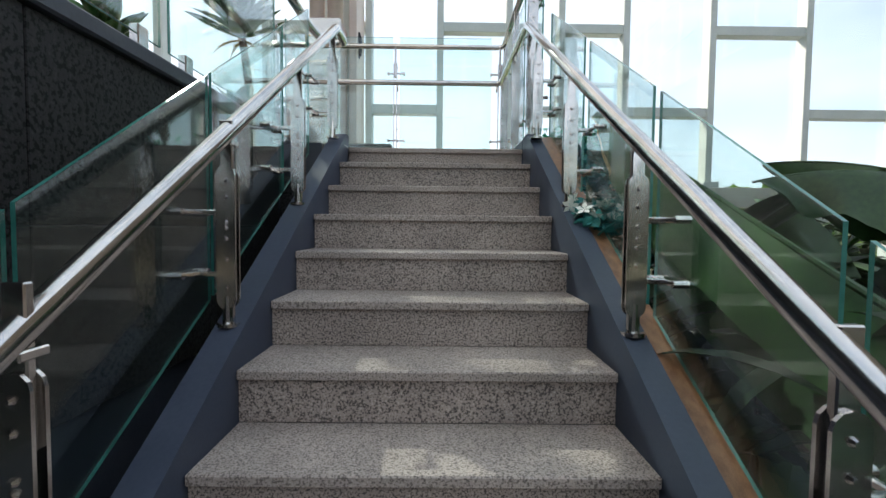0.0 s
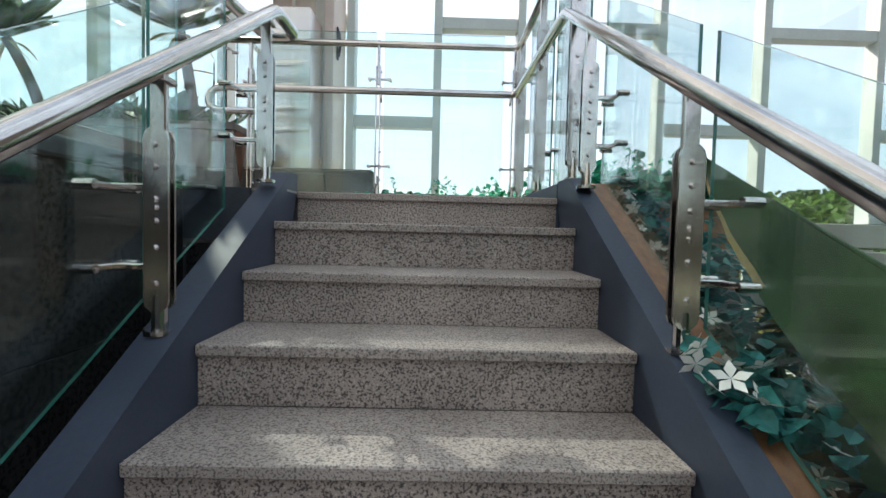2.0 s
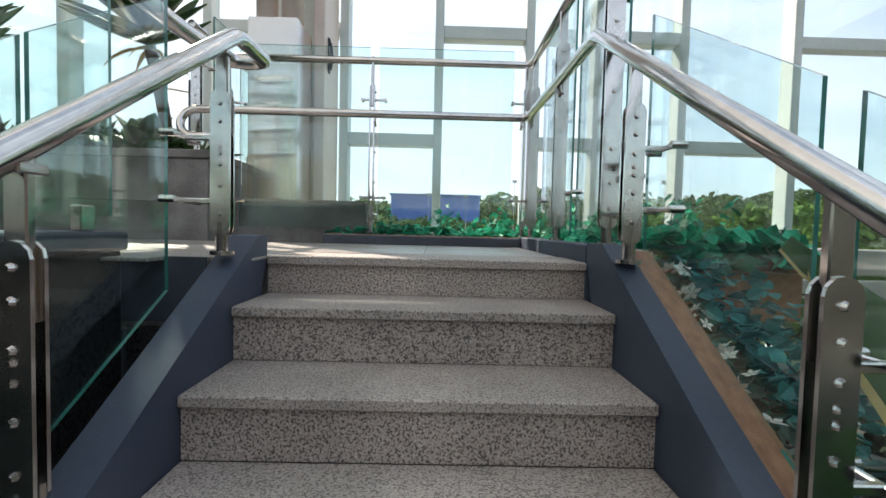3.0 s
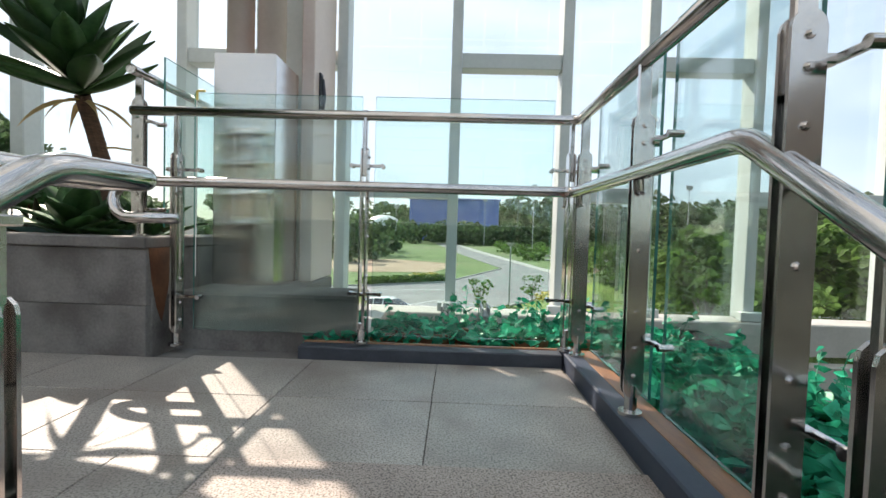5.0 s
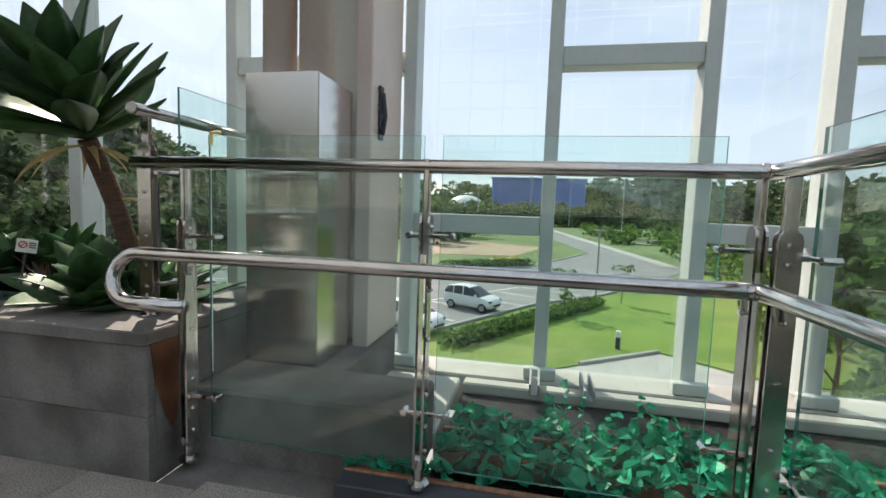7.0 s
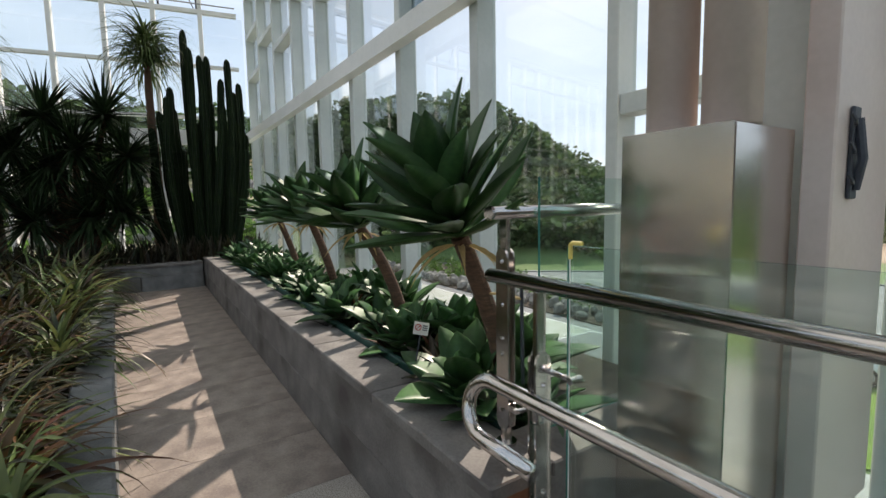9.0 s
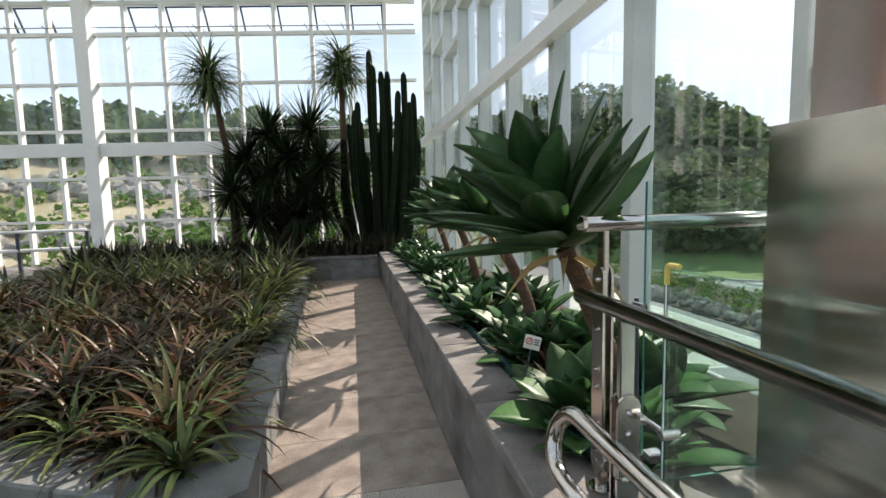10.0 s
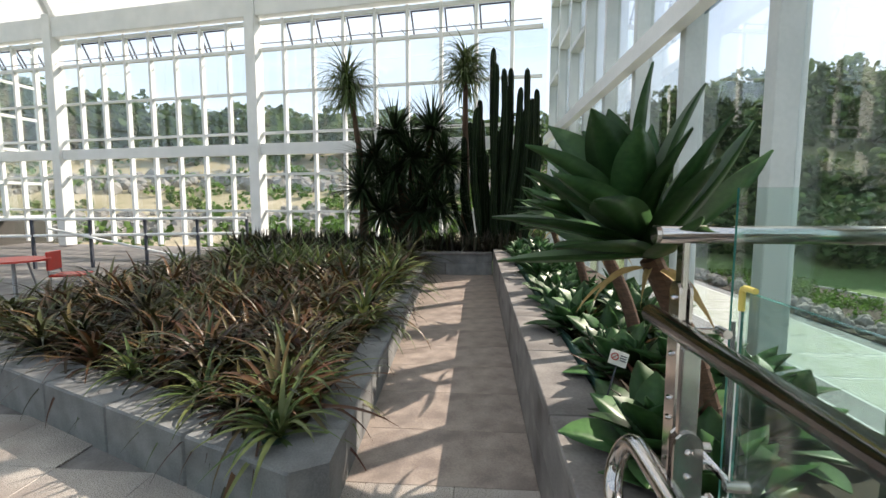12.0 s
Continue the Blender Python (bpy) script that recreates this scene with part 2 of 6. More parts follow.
SILL = surf("cream_sill", (0.40, 0.39, 0.355), (0.50, 0.49, 0.45), 3, 0.5, 0, 0.05, 50, dirt=(0.33, 0.31, 0.275))
SOIL = surf("planter_soil", (0.03, 0.022, 0.016), (0.075, 0.055, 0.04), 14, 0.9, 0, 0.8, 60)
RUST = surf("brown_water_stain", (0.10, 0.035, 0.015), (0.2, 0.085, 0.04), 9, 0.5, 0, 0.05, 40)
GLASS = glass_mat("railing_glass", (0.90, 0.97, 0.95), 0.006)
PANE = glass_mat("window_glass", (0.95, 0.97, 0.965), 0.004)
# darkened glass, added only to weaken the sun that reaches the stairs
SHADEPANE = glass_mat("stair_shading_glass", (0.46, 0.52, 0.53), 0.004)
EDGE = surf("green_glass_edge", (0.02, 0.13, 0.11), (0.05, 0.24, 0.20), 6, 0.15, 0, 0)
AGAVE = leaf_mat("agave_leaf", (0.024, 0.075, 0.026), (0.066, 0.15, 0.05), 7, 0.33, 0.35, 0.14, single=True)
TRUNK = surf("agave_trunk", (0.06, 0.032, 0.02), (0.15, 0.085, 0.055), 18, 0.8, 0, 0.6, 60, stretch=(1, 1, 4))
DRYLEAF = surf("dry_leaf", (0.40, 0.27, 0.12), (0.62, 0.45, 0.2), 9, 0.7)
BROM = island_mat("bromeliad_leaf", [(0.010, 0.018, 0.008), (0.026, 0.044, 0.015), (0.016, 0.013, 0.010), (0.055, 0.027, 0.019), (0.032, 0.044, 0.016), (0.115, 0.056, 0.026), (0.07, 0.09, 0.03), (0.022, 0.015, 0.015)], 0.36, 0.15)
BROMG = island_mat("green_bromeliad_leaf", [(0.05, 0.09, 0.03), (0.10, 0.16, 0.05), (0.16, 0.19, 0.07), (0.08, 0.12, 0.05)], 0.42, 0.25)
BROMR = island_mat("red_bromeliad_leaf", [(0.05, 0.025, 0.014), (0.125, 0.06, 0.024), (0.075, 0.07, 0.025), (0.10, 0.034, 0.02), (0.032, 0.036, 0.015), (0.15, 0.095, 0.037)], 0.38, 0.2)
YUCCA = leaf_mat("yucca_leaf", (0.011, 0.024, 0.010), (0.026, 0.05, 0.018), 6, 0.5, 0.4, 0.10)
PONY = leaf_mat("ponytail_leaf", (0.05, 0.085, 0.03), (0.11, 0.15, 0.055), 6, 0.5, 0.4, 0.25)
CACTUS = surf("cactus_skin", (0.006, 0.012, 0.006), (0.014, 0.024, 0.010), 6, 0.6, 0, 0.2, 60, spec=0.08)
IVY = leaf_mat("plastic_ivy_leaf", (0.004, 0.20, 0.105), (0.03, 0.46, 0.28), 12, 0.35, 0.55, 0.25)
TEAL = leaf_mat("teal_plastic_leaf", (0.014, 0.10, 0.09), (0.06, 0.29, 0.28), 12, 0.4, 0.5, 0.25)
PETAL = surf("white_petal", (0.72, 0.72, 0.66), (0.85, 0.85, 0.8), 12, 0.6, 0, 0)
BANANA = leaf_mat("banana_leaf", (0.012, 0.042, 0.012), (0.038, 0.095, 0.022), 3, 0.32, 0.4, 0.16, spec=0.5, single=True)
TREE = leaf_mat("tree_leaf", (0.055, 0.12, 0.025), (0.15, 0.25, 0.06), 1.2, 0.6, 0.5, 0.4)
BARK = surf("tree_bark", (0.08, 0.06, 0.045), (0.17, 0.13, 0.1), 9, 0.9, 0, 0.5)
FIELD = surf("rough_field", (0.09, 0.15, 0.045), (0.17, 0.24, 0.09), 0.12, 0.95, 0, 0.3, 3, dirt=(0.20, 0.21, 0.11))
FROST = leaf_mat("frosted_roof_glass", (0.78, 0.8, 0.8), (0.85, 0.86, 0.86), 1, 0.4, 0.0, 0.35)
GRASS = surf("lawn_grass", (0.10, 0.19, 0.025), (0.20, 0.30, 0.05), 0.25, 0.9, 0, 0.3, 12, dirt=(0.24, 0.27, 0.07))
BAYGRASS = surf("grass_paver", (0.40, 0.42, 0.34), (0.56, 0.56, 0.52), 1.6, 0.9, 0, 0.3, 14)
ASPHALT = surf("sun_bleached_asphalt", (0.20, 0.20, 0.202), (0.28, 0.28, 0.282), 0.4, 0.85, 0, 0.2, 30)
PAVING = surf("pale_paving", (0.38, 0.37, 0.35), (0.48, 0.47, 0.44), 0.6, 0.8, 0, 0.1, 14)
LINE = surf("road_line_paint", (0.66, 0.66, 0.64), (0.78, 0.78, 0.76), 3, 0.7, 0, 0)
CARWHITE = surf("white_car_paint", (0.75, 0.77, 0.8), (0.82, 0.84, 0.86), 1, 0.2, 0, 0)
CARGLASS = surf("dark_car_glass", (0.02, 0.025, 0.03), (0.04, 0.045, 0.05), 1, 0.08, 0, 0)
RUBBER = surf("black_rubber", (0.015, 0.015, 0.016), (0.03, 0.03, 0.03), 8, 0.7, 0, 0)
BLUEWRAP = surf("blue_building_sheet", (0.10, 0.17, 0.48), (0.16, 0.24, 0.58), 0.15, 0.6, 0, 0.1, 3)
TANSOIL = surf("bare_tan_soil", (0.34, 0.24, 0.16), (0.46, 0.35, 0.25), 0.3, 0.9, 0, 0.2, 5)
ROCK = surf("grey_rock", (0.16, 0.15, 0.14), (0.33, 0.31, 0.28), 1.4, 0.9, 0, 0.6, 12)
GREYMETAL = surf("grey_pole_metal", (0.32, 0.33, 0.34), (0.42, 0.43, 0.44), 3, 0.5, 0.4, 0)
REDPLASTIC = surf("red_plastic", (0.5, 0.04, 0.03), (0.62, 0.07, 0.05), 5, 0.35, 0, 0)
YELLOW = surf("yellow_plastic", (0.62, 0.50, 0.10), (0.75, 0.62, 0.18), 5, 0.4, 0, 0)
GREENTRAY = surf("dark_green_tray", (0.012, 0.05, 0.04), (0.025, 0.08, 0.065), 6, 0.4, 0, 0)
SNAKE = island_mat("snake_plant_leaf", [(0.016, 0.027, 0.013), (0.035, 0.04, 0.02), (0.05, 0.04, 0.026), (0.026, 0.023, 0.017)], 0.45, 0.1)
WOODLAND = leaf_mat("woodland_leaf", (0.045, 0.085, 0.035), (0.12, 0.175, 0.075), 0.5, 0.7, 0.5, 0.4)

# ---- helpers of this scene ----
def part(name, bm, material, parent=None, label="", smooth=False):
    """Links a bmesh as one mesh object, under a thing where one is given."""
    me = bpy.data.meshes.new(name)
    bm.to_mesh(me)
    bm.free()
    for mm in material if isinstance(material, (list, tuple)) else (material,):
        me.materials.append(mm)
    if smooth:
        me.shade_smooth()
    ob = new(name, me)
    if parent:
        ob.parent = parent
    if label:
        ob["label"] = label
    return ob


def share(name, me, parent, m):
    """A further object on a mesh that is there already."""
    ob = new(name, me)
    ob.parent = parent
    ob.matrix_basis = m
    return ob


def thing(name, label, category, group="", at=None, kind=""):
    ob = tagged(new(name), label, category, group, kind)
    if at is not None:
        ob.matrix_basis = at
    return ob


def B():
    return bmesh.new()


def box(bm, x0, x1, y0, y1, z0, z1, bevel=0.0):
    vs = [bm.verts.new((x, y, z)) for z in (z0, z1) for x, y in ((x0, y0), (x1, y0), (x1, y1), (x0, y1))]
    fs = [bm.faces.new([vs[i] for i in f]) for f in ((3, 2, 1, 0), (4, 5, 6, 7), (0, 1, 5, 4), (1, 2, 6, 5), (2, 3, 7, 6), (3, 0, 4, 7))]
    if bevel:
        bmesh.ops.bevel(bm, geom=list({e for f in fs for e in f.edges}), offset=bevel, segments=1, affect="EDGES", profile=0.5)
    return bm


def prism(bm, pts, axis, a, b):
    """A polygon of (u, v) drawn out along an axis; axis x: (y, z), axis y: (x, z), axis z: (x, y)."""
    def put(u, v, w):
        return {"x": (w, u, v), "y": (u, w, v), "z": (u, v, w)}[axis]
    lo, hi = [bm.verts.new(put(u, v, a)) for u, v in pts], [bm.verts.new(put(u, v, b)) for u, v in pts]
    k = len(pts)
    bm.faces.new(lo), bm.faces.new(hi[::-1])
    for i in range(k):
        bm.faces.new((lo[i], hi[i], hi[(i + 1) % k], lo[(i + 1) % k]))
    return bm


def tube(bm, pts, r, seg=14, r1=None, caps=True):
    """A round tube along points."""
    pts = [Vector(p) for p in pts]
    rings, up = [], None
    for i, p in enumerate(pts):
        d = (pts[min(i + 1, len(pts) - 1)] - pts[max(i - 1, 0)]).normalized()
        if up is None:
            up = Vector((0, 0, 1)) if abs(d.z) < 0.9 else Vector((1, 0, 0))
        s = d.cross(up).normalized()
        up = s.cross(d).normalized()
        f = i / max(1, len(pts) - 1)
        rr = r if r1 is None else r + (r1 - r) * f
        rings.append([bm.verts.new(p + (s * math.cos(a) + up * math.sin(a)) * rr) for a in (2 * math.pi * j / seg for j in range(seg))])
    for a, b in zip(rings, rings[1:]):
        for j in range(seg):
            bm.faces.new((a[j], a[(j + 1) % seg], b[(j + 1) % seg], b[j]))
    if caps:
        bm.faces.new(rings[0][::-1]), bm.faces.new(rings[-1])
    return bm


def rounded(pts, r=0.05, n=4):
    """The points of a line with its corners rounded."""
    pts = [Vector(p) for p in pts]
    out = [pts[0]]
    for a, b, c in zip(pts, pts[1:], pts[2:]):
        u, w = (a - b), (c - b)
        k = min(r, u.length * 0.45, w.length * 0.45)
        p, q = b + u.normalized() * k, b + w.normalized() * k
        out += [p.lerp(b, t).lerp(b.lerp(q, t), t) for t in (i / n for i in range(n + 1))]
    return out + [pts[-1]]


def fix(bm):
    bmesh.ops.recalc_face_normals(bm, faces=bm.faces)
    return bm


def leaf(bm, base, yaw, lift, length, width, droop=0.6, fold=0.25, seg=6, tip=1.6, thick=0.0, rng=random, twist=0.0, wide=0.35, mat=0):
    """One blade that rises at lift, bends down by droop and narrows to its tip."""
    pos, ang = Vector(base), lift
    step = length / seg
    rows = []
    for i in range(seg + 1):
        f = i / seg
        w = width * 0.5 * (0.35 + 0.65 * math.sin(math.pi / 2 * f / wide)) if f < wide else width * 0.5 * (1 - ((f - wide) / (1 - wide)) ** tip)
        d = Vector((math.cos(yaw) * math.cos(ang), math.sin(yaw) * math.cos(ang), math.sin(ang)))
        s = Vector((-math.sin(yaw), math.cos(yaw), 0))
        nrm = s.cross(d) * -1
        s = s * math.cos(twist * f) + nrm * math.sin(twist * f)
        w = max(w, width * 0.02)
        rows.append((pos.copy(), s, nrm, w))
        pos += d * step
        ang -= droop / seg
    lines = []
    for p, s, nrm, w in rows:
        lines.append([bm.verts.new(p - s * w + nrm * w * fold), bm.verts.new(p), bm.verts.new(p + s * w + nrm * w * fold)])
    for a, b in zip(lines, lines[1:]):
        for j in range(2):
            bm.faces.new((a[j], a[j + 1], b[j + 1], b[j])).material_index = mat
    if thick:
        under = [bm.verts.new(p - nrm * thick * (0.4 + 0.6 * w / (width * 0.5))) for p, s, nrm, w in rows]
        for i in range(len(rows) - 1):
            bm.faces.new((lines[i][0], lines[i + 1][0], under[i + 1], under[i])).material_index = mat
            bm.faces.new((lines[i][2], under[i], under[i + 1], lines[i + 1][2])).material_index = mat
    return bm

# ---- structure ----
RUN, RISE = 0.297, 0.17
SLOPE = RISE / RUN
LOW = -11 * RISE          # lower floor
WALL_Y = 2.95             # window wall


def nose(y):
    return y * SLOPE


def struct(name, label, category):
    return thing(name, label, category, kind="structure")


# landing and path floor: bed of mortar with slabs laid on it
floor = struct("floor", "grey-brown granite slab floor of the landing and path", "floor")
part("floor_base", prism(B(), [(0.66, 0.04), (0.66, 1.473), (-1.4, 1.473), (-1.4, 1.26), (-14.5, 1.26), (-16.5, -16), (-1.16, -16), (-1.16, -0.16), (-0.7, -0.16), (-0.7, 0.04)], "z", -0.25, -0.012), CONCRETE, floor)
floor.location.z = -0.03
lower = struct("lower_floor", "plain grey stone floor of the lower hall", "floor")
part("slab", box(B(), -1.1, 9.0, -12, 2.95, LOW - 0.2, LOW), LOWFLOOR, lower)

# flight of stairs
stairs = struct("stairs", "straight flight of pinkish grey granite steps", "stairs")
for i in range(11):
    y0, z0 = -i * RUN, -i * RISE - (0.0 if i else 0.03)
    part("tread", box(B(), -0.575, 0.62, y0 - 0.012, y0 + (RUN + 0.004 if i else 0.34), z0 - 0.032, z0, 0.004), TREAD, stairs)
    part("riser", box(B(), -0.575, 0.62, y0 + 0.006, y0 + 0.03, -(i + 1) * RISE, z0 - 0.0325), GRANITE, stairs)
part("core", prism(B(), [(0.03, -0.18), (0.03, LOW), (-10 * RUN + 0.04, LOW)], "x", -0.57, 0.615), CONCRETE, stairs)
for sx, a, b, s0 in ((-1, -0.672, -0.577, 0.085), (1, 0.622, 0.70, 0.13)):
    s1 = -0.16
    y_end = -11 * RUN - 0.1
    part("stringer", fix(prism(B(), [(0.0, -0.02), (0.0, nose(0) + 0.045), (-0.16 if s0 > 0.1 else -0.09, 0.045), (y_end, nose(y_end) + s0), (y_end, nose(y_end) + s1), (-0.1, s1 - 0.1)], "x", a, b)), BLUEPAINT, stairs, "blue-grey painted steel stringer")

# side wall of black basalt slabs beside the flight, and the face under the upper floor
wall_basalt = struct("wall_west", "wall of pitted black basalt slabs with a dark cap", "wall")
part("wall_core", box(B(), -1.15, -1.02, -9.0, -0.17, LOW, -0.012), DARKSTEEL, wall_basalt)
bs = part("slab", box(B(), 0, 0.018, 0.002, 0.918, 0.002, 0.560, 0.003), BASALT, wall_basalt)
bs.matrix_basis = pose(-1.02, -1.09, -0.575)
for j in range(8):
    for k in range(2):
        if (j, k) != (0, 0):
            share("slab", bs.data, wall_basalt, pose(-1.02, -1.09 - 0.92 * j, -0.575 - 0.562 * k))
part("end_filler", box(B(), -1.15, -1.001, -0.168, 0.03, LOW, -0.285), DARKSTEEL, wall_basalt)
part("cap", box(B(), -1.22, -0.975, -9.0, -0.17, -0.011, 0.05, 0.008), DARKSTEEL, wall_basalt, "dark stone cap")
wall_under = struct("wall_under_landing", "dark stone wall under the upper floor edge", "wall")
part("wall_core", box(B(), -1.0, -0.72, -0.14, 0.1, LOW, -0.26), DARKSTEEL, wall_under)
bs2 = part("slab", box(B(), 0.002, 0.278, 0, 0.02, 0.004, 0.536, 0.004), BASALT, wall_under)
bs2.matrix_basis = pose(-1.0, -0.16, -0.8)
for j in range(1):
    for k in range(3):
        if (j, k) != (0, 0):
            share("slab", bs2.data, wall_under, pose(-1.0 + 0.28 * j, -0.16, -0.8 - 0.54 * k))
part("edge_trim", box(B(), -1.0, -0.72, -0.175, -0.161, -0.25, -0.03), DARKSTEEL, wall_under)

# closing walls of the hall
back = struct("wall_back", "plain dark back wall of the hall", "wall")
part("plaster", box(B(), -17.5, 9.2, -16.3, -16.0, LOW, 0.9), BACKWALL, back)
# out of view; added to block light from the east end of the hall
wall_e = struct("wall_east", "unseen dark screen added to cut light from the east", "wall")
part("plaster", box(B(), 8.62, 8.90, -15.98, 0.6, LOW, 4.6), BACKWALL, wall_e)
# out of view; added so skylight from behind brightens the hall and steel reflections
south = struct("window_5", "unseen glass wall added to light the hall from behind", "window")
for k in range(18):
    x = -17.4 + 1.55 * k
    part("bar", box(B(), x - 0.05, x + 0.05, -16.2, -16.05, 0.9, 11.5), WHITE, south)
    if k < 17:
        part("pane", box(B(), x + 0.052, x + 1.498, -16.14, -16.13, 0.9, 11.5), PANE, south).visible_shadow = False
for z in (0.95, 2.2, 3.4, 4.6, 5.8, 7.0, 8.4, 10.0):
    part("rail", box(B(), -17.4, 9.0, -16.045, -16.0, z - 0.05, z + 0.05), WHITE, south)

# ---- window wall, with frames, sill and glass ----
MX = [-2.2, -0.88, 0.04, 0.925, 1.60, 2.44, 3.56, 4.81, 6.05, 7.3, 8.55]
front = struct("window_1", "tall pale grey framed glass wall towards the car park", "window")


def mullion(x, z0, z1, parent=front, w=0.085, y0=WALL_Y - 0.13, y1=WALL_Y + 0.05):
    return part("mullion", box(B(), x - w / 2, x + w / 2, y0, y1, z0, z1, 0.006), MULL, parent)


for i, x in enumerate(MX):
    mullion(x, -0.02, 8.0)
    mullion(x, LOW, -0.30)
    part("foot_plate", box(B(), x - 0.10, x + 0.10, WALL_Y - 0.2, WALL_Y - 0.131, -0.02, 0.05, 0.005), MULL, front)
for i, (a, b) in enumerate(zip(MX, MX[1:])):
    for z in ((0.95, 4.1, 6.1) if i % 2 else (2.0, 5.1)):
        part("transom", box(B(), a + 0.0435, b - 0.0435, WALL_Y - 0.11, WALL_Y + 0.04, z - 0.06, z + 0.06, 0.005), MULL, front)
    part("pane", box(B(), a + 0.04, b - 0.04, WALL_Y + 0.005, WALL_Y + 0.017, 0.0, 3.18), PANE, front).visible_shadow = False
    part("pane", box(B(), a + 0.04, b - 0.04, WALL_Y + 0.005, WALL_Y + 0.017, 3.184, 8.0), PANE, front).visible_shadow = False
    part("pane", box(B(), a + 0.04, b - 0.04, WALL_Y + 0.005, WALL_Y + 0.017, LOW, -0.3), PANE, front).visible_shadow = False
sill = struct("window_sill_beam", "cream painted concrete sill beam below the windows", "sill")
part("beam", box(B(), -2.3, 9.0, WALL_Y - 0.22, WALL_Y + 0.08, -0.28, -0.025, 0.01), SILL, sill)
part("ledge", box(B(), -2.3, 9.0, WALL_Y - 0.34, WALL_Y - 0.221, -0.50, -0.32, 0.01), SILL, sill)

west = struct("window_2", "long glass wall with broad pale posts behind the planter", "window")
MW = [-2.2 - 1.36 * i for i in range(1, 9)]
for x in MW:
    part("mullion", box(B(), x - 0.06, x + 0.06, WALL_Y - 0.15, WALL_Y + 0.05, 0.2, 8.0, 0.008), MULL, west)
WX = [-2.2] + MW
for i, (a, b) in enumerate(zip(WX, WX[1:])):
    part("pane", box(B(), b + 0.061, a - 0.061, WALL_Y + 0.005, WALL_Y + 0.017, 0.2, 3.18), PANE, west).visible_shadow = False
    # the first two upper panes are darkened and cast shade on the treads
    part("pane", box(B(), b + 0.061, a - 0.061, WALL_Y + 0.005, WALL_Y + 0.017, 3.184, 8.0), SHADEPANE if i < 2 else PANE, west, "upper pane darkened to keep sun off the stairs" if i < 2 else "").visible_shadow = i < 2
    for z in (4.6, 5.6, 6.6) if i % 2 else (5.1, 6.1):
        part("transom", box(B(), b + 0.061, a - 0.061, WALL_Y - 0.16, WALL_Y + 0.04, z - 0.05, z + 0.05, 0.005), MULL, west)
part("bottom_rail", box(B(), -13.2, -2.25, WALL_Y - 0.17, WALL_Y + 0.06, 0.06, 0.2, 0.01), MULL, west)
beam = struct("wall_beam", "deep white steel box beam along the glass wall", "beam")
part("beam", box(B(), -13.2, 9.0, WALL_Y - 0.27, WALL_Y - 0.155, 3.09, 3.29, 0.01), WHITE, beam)
part("bottom_plate", box(B(), -13.2, 9.0, WALL_Y - 0.29, WALL_Y - 0.152, 3.07, 3.088), WHITE, beam)

# far gable of glass, and the roof
far = struct("window_3", "far white framed greenhouse wall of many panes with tilted vents", "window")
FO, FD = Vector((-12.9, 2.9, 0)), Vector((-0.162, -0.987, 0)).normalized()
FN = Vector((0.987, -0.162, 0))
turn = Matrix(((FD.x, FN.x, 0, FO.x), (FD.y, FN.y, 0, FO.y), (0, 0, 1, 0), (0, 0, 0, 1)))
BAYS = [(0.15, 8.8), (8.8, 16.5), (16.5, 24.2)]
far.matrix_basis = turn
rails = [(1.23, 0.07), (2.36, 0.07), (3.6, 0.07), (4.8, 0.07), (6.05, 0.09), (6.83, 0.1)]
for a, b in BAYS:
    n = 9 if a < 1 else 8
    w = (b - a) / n
    part("column", box(B(), b - 0.17, b + 0.17, -0.05, 0.35, 0, 7.7, 0.015), WHITE, far)
    for i in range(1, n):
        part("bar", box(B(), a + w * i - 0.045, a + w * i + 0.045, -0.02, 0.12, 0.1, 6.9), WHITE, far)
    for z, h in rails:
        part("rail", box(B(), a + 0.17, b - 0.172, -0.015, 0.10, z - h / 2, z + h / 2), WHITE, far)
    part("girder", box(B(), a + 0.17, b - 0.172, 0.11, 0.24, 2.93, 3.27, 0.01), WHITE, far)
    part("eaves_beam", box(B(), a, b - 0.172, 0.0, 0.30, 6.95, 7.6, 0.015), WHITE, far)
    for i in range(n):
        part("pane", box(B(), a + w * i + 0.05, a + w * (i + 1) - 0.05, 0.0, 0.008, 0.1, 6.0), PANE, far).visible_shadow = False
    for i in range(1, n - 1):
        fr = B()
        for x0, x1, z0, z1 in ((0.06, 0.1, -0.72, 0), (w - 0.1, w - 0.06, -0.72, 0), (0.1, w - 0.1, -0.72, -0.68), (0.1, w - 0.1, -0.04, 0)):
            box(fr, x0, x1, 0, 0.035, z0, z1)
        v = part("vent", fr, DARKSTEEL, far, "tilted open vent frame")
        v.matrix_basis = pose(a + w * i, -0.03, 6.78, -28)
        part("vent_strut", tube(B(), [(a + w * i + 0.2, 0.02, 6.3), (a + w * i + 0.1, -0.3, 6.15)], 0.012, 6), DARKSTEEL, far)
    part("vent_rod", tube(B(), [(a + 0.2, 0.14, 6.2), (b - 0.2, 0.14, 6.2)], 0.015, 6), GREYMETAL, far)
roof = struct("ceiling", "white steel ribs of the glazed greenhouse roof", "roof")
rb = B()
for s in (0.15, 8.8, 16.5, 24.2):
    p = FO + FD * s
    tube(rb, [(p.x, p.y, 7.4), (p.x + 1.0, p.y, 8.9), (p.x + 3.5, p.y, 10.4), (p.x + 9, p.y, 11.4), (p.x + 22.5, p.y, 11.6)], 0.13, 8)
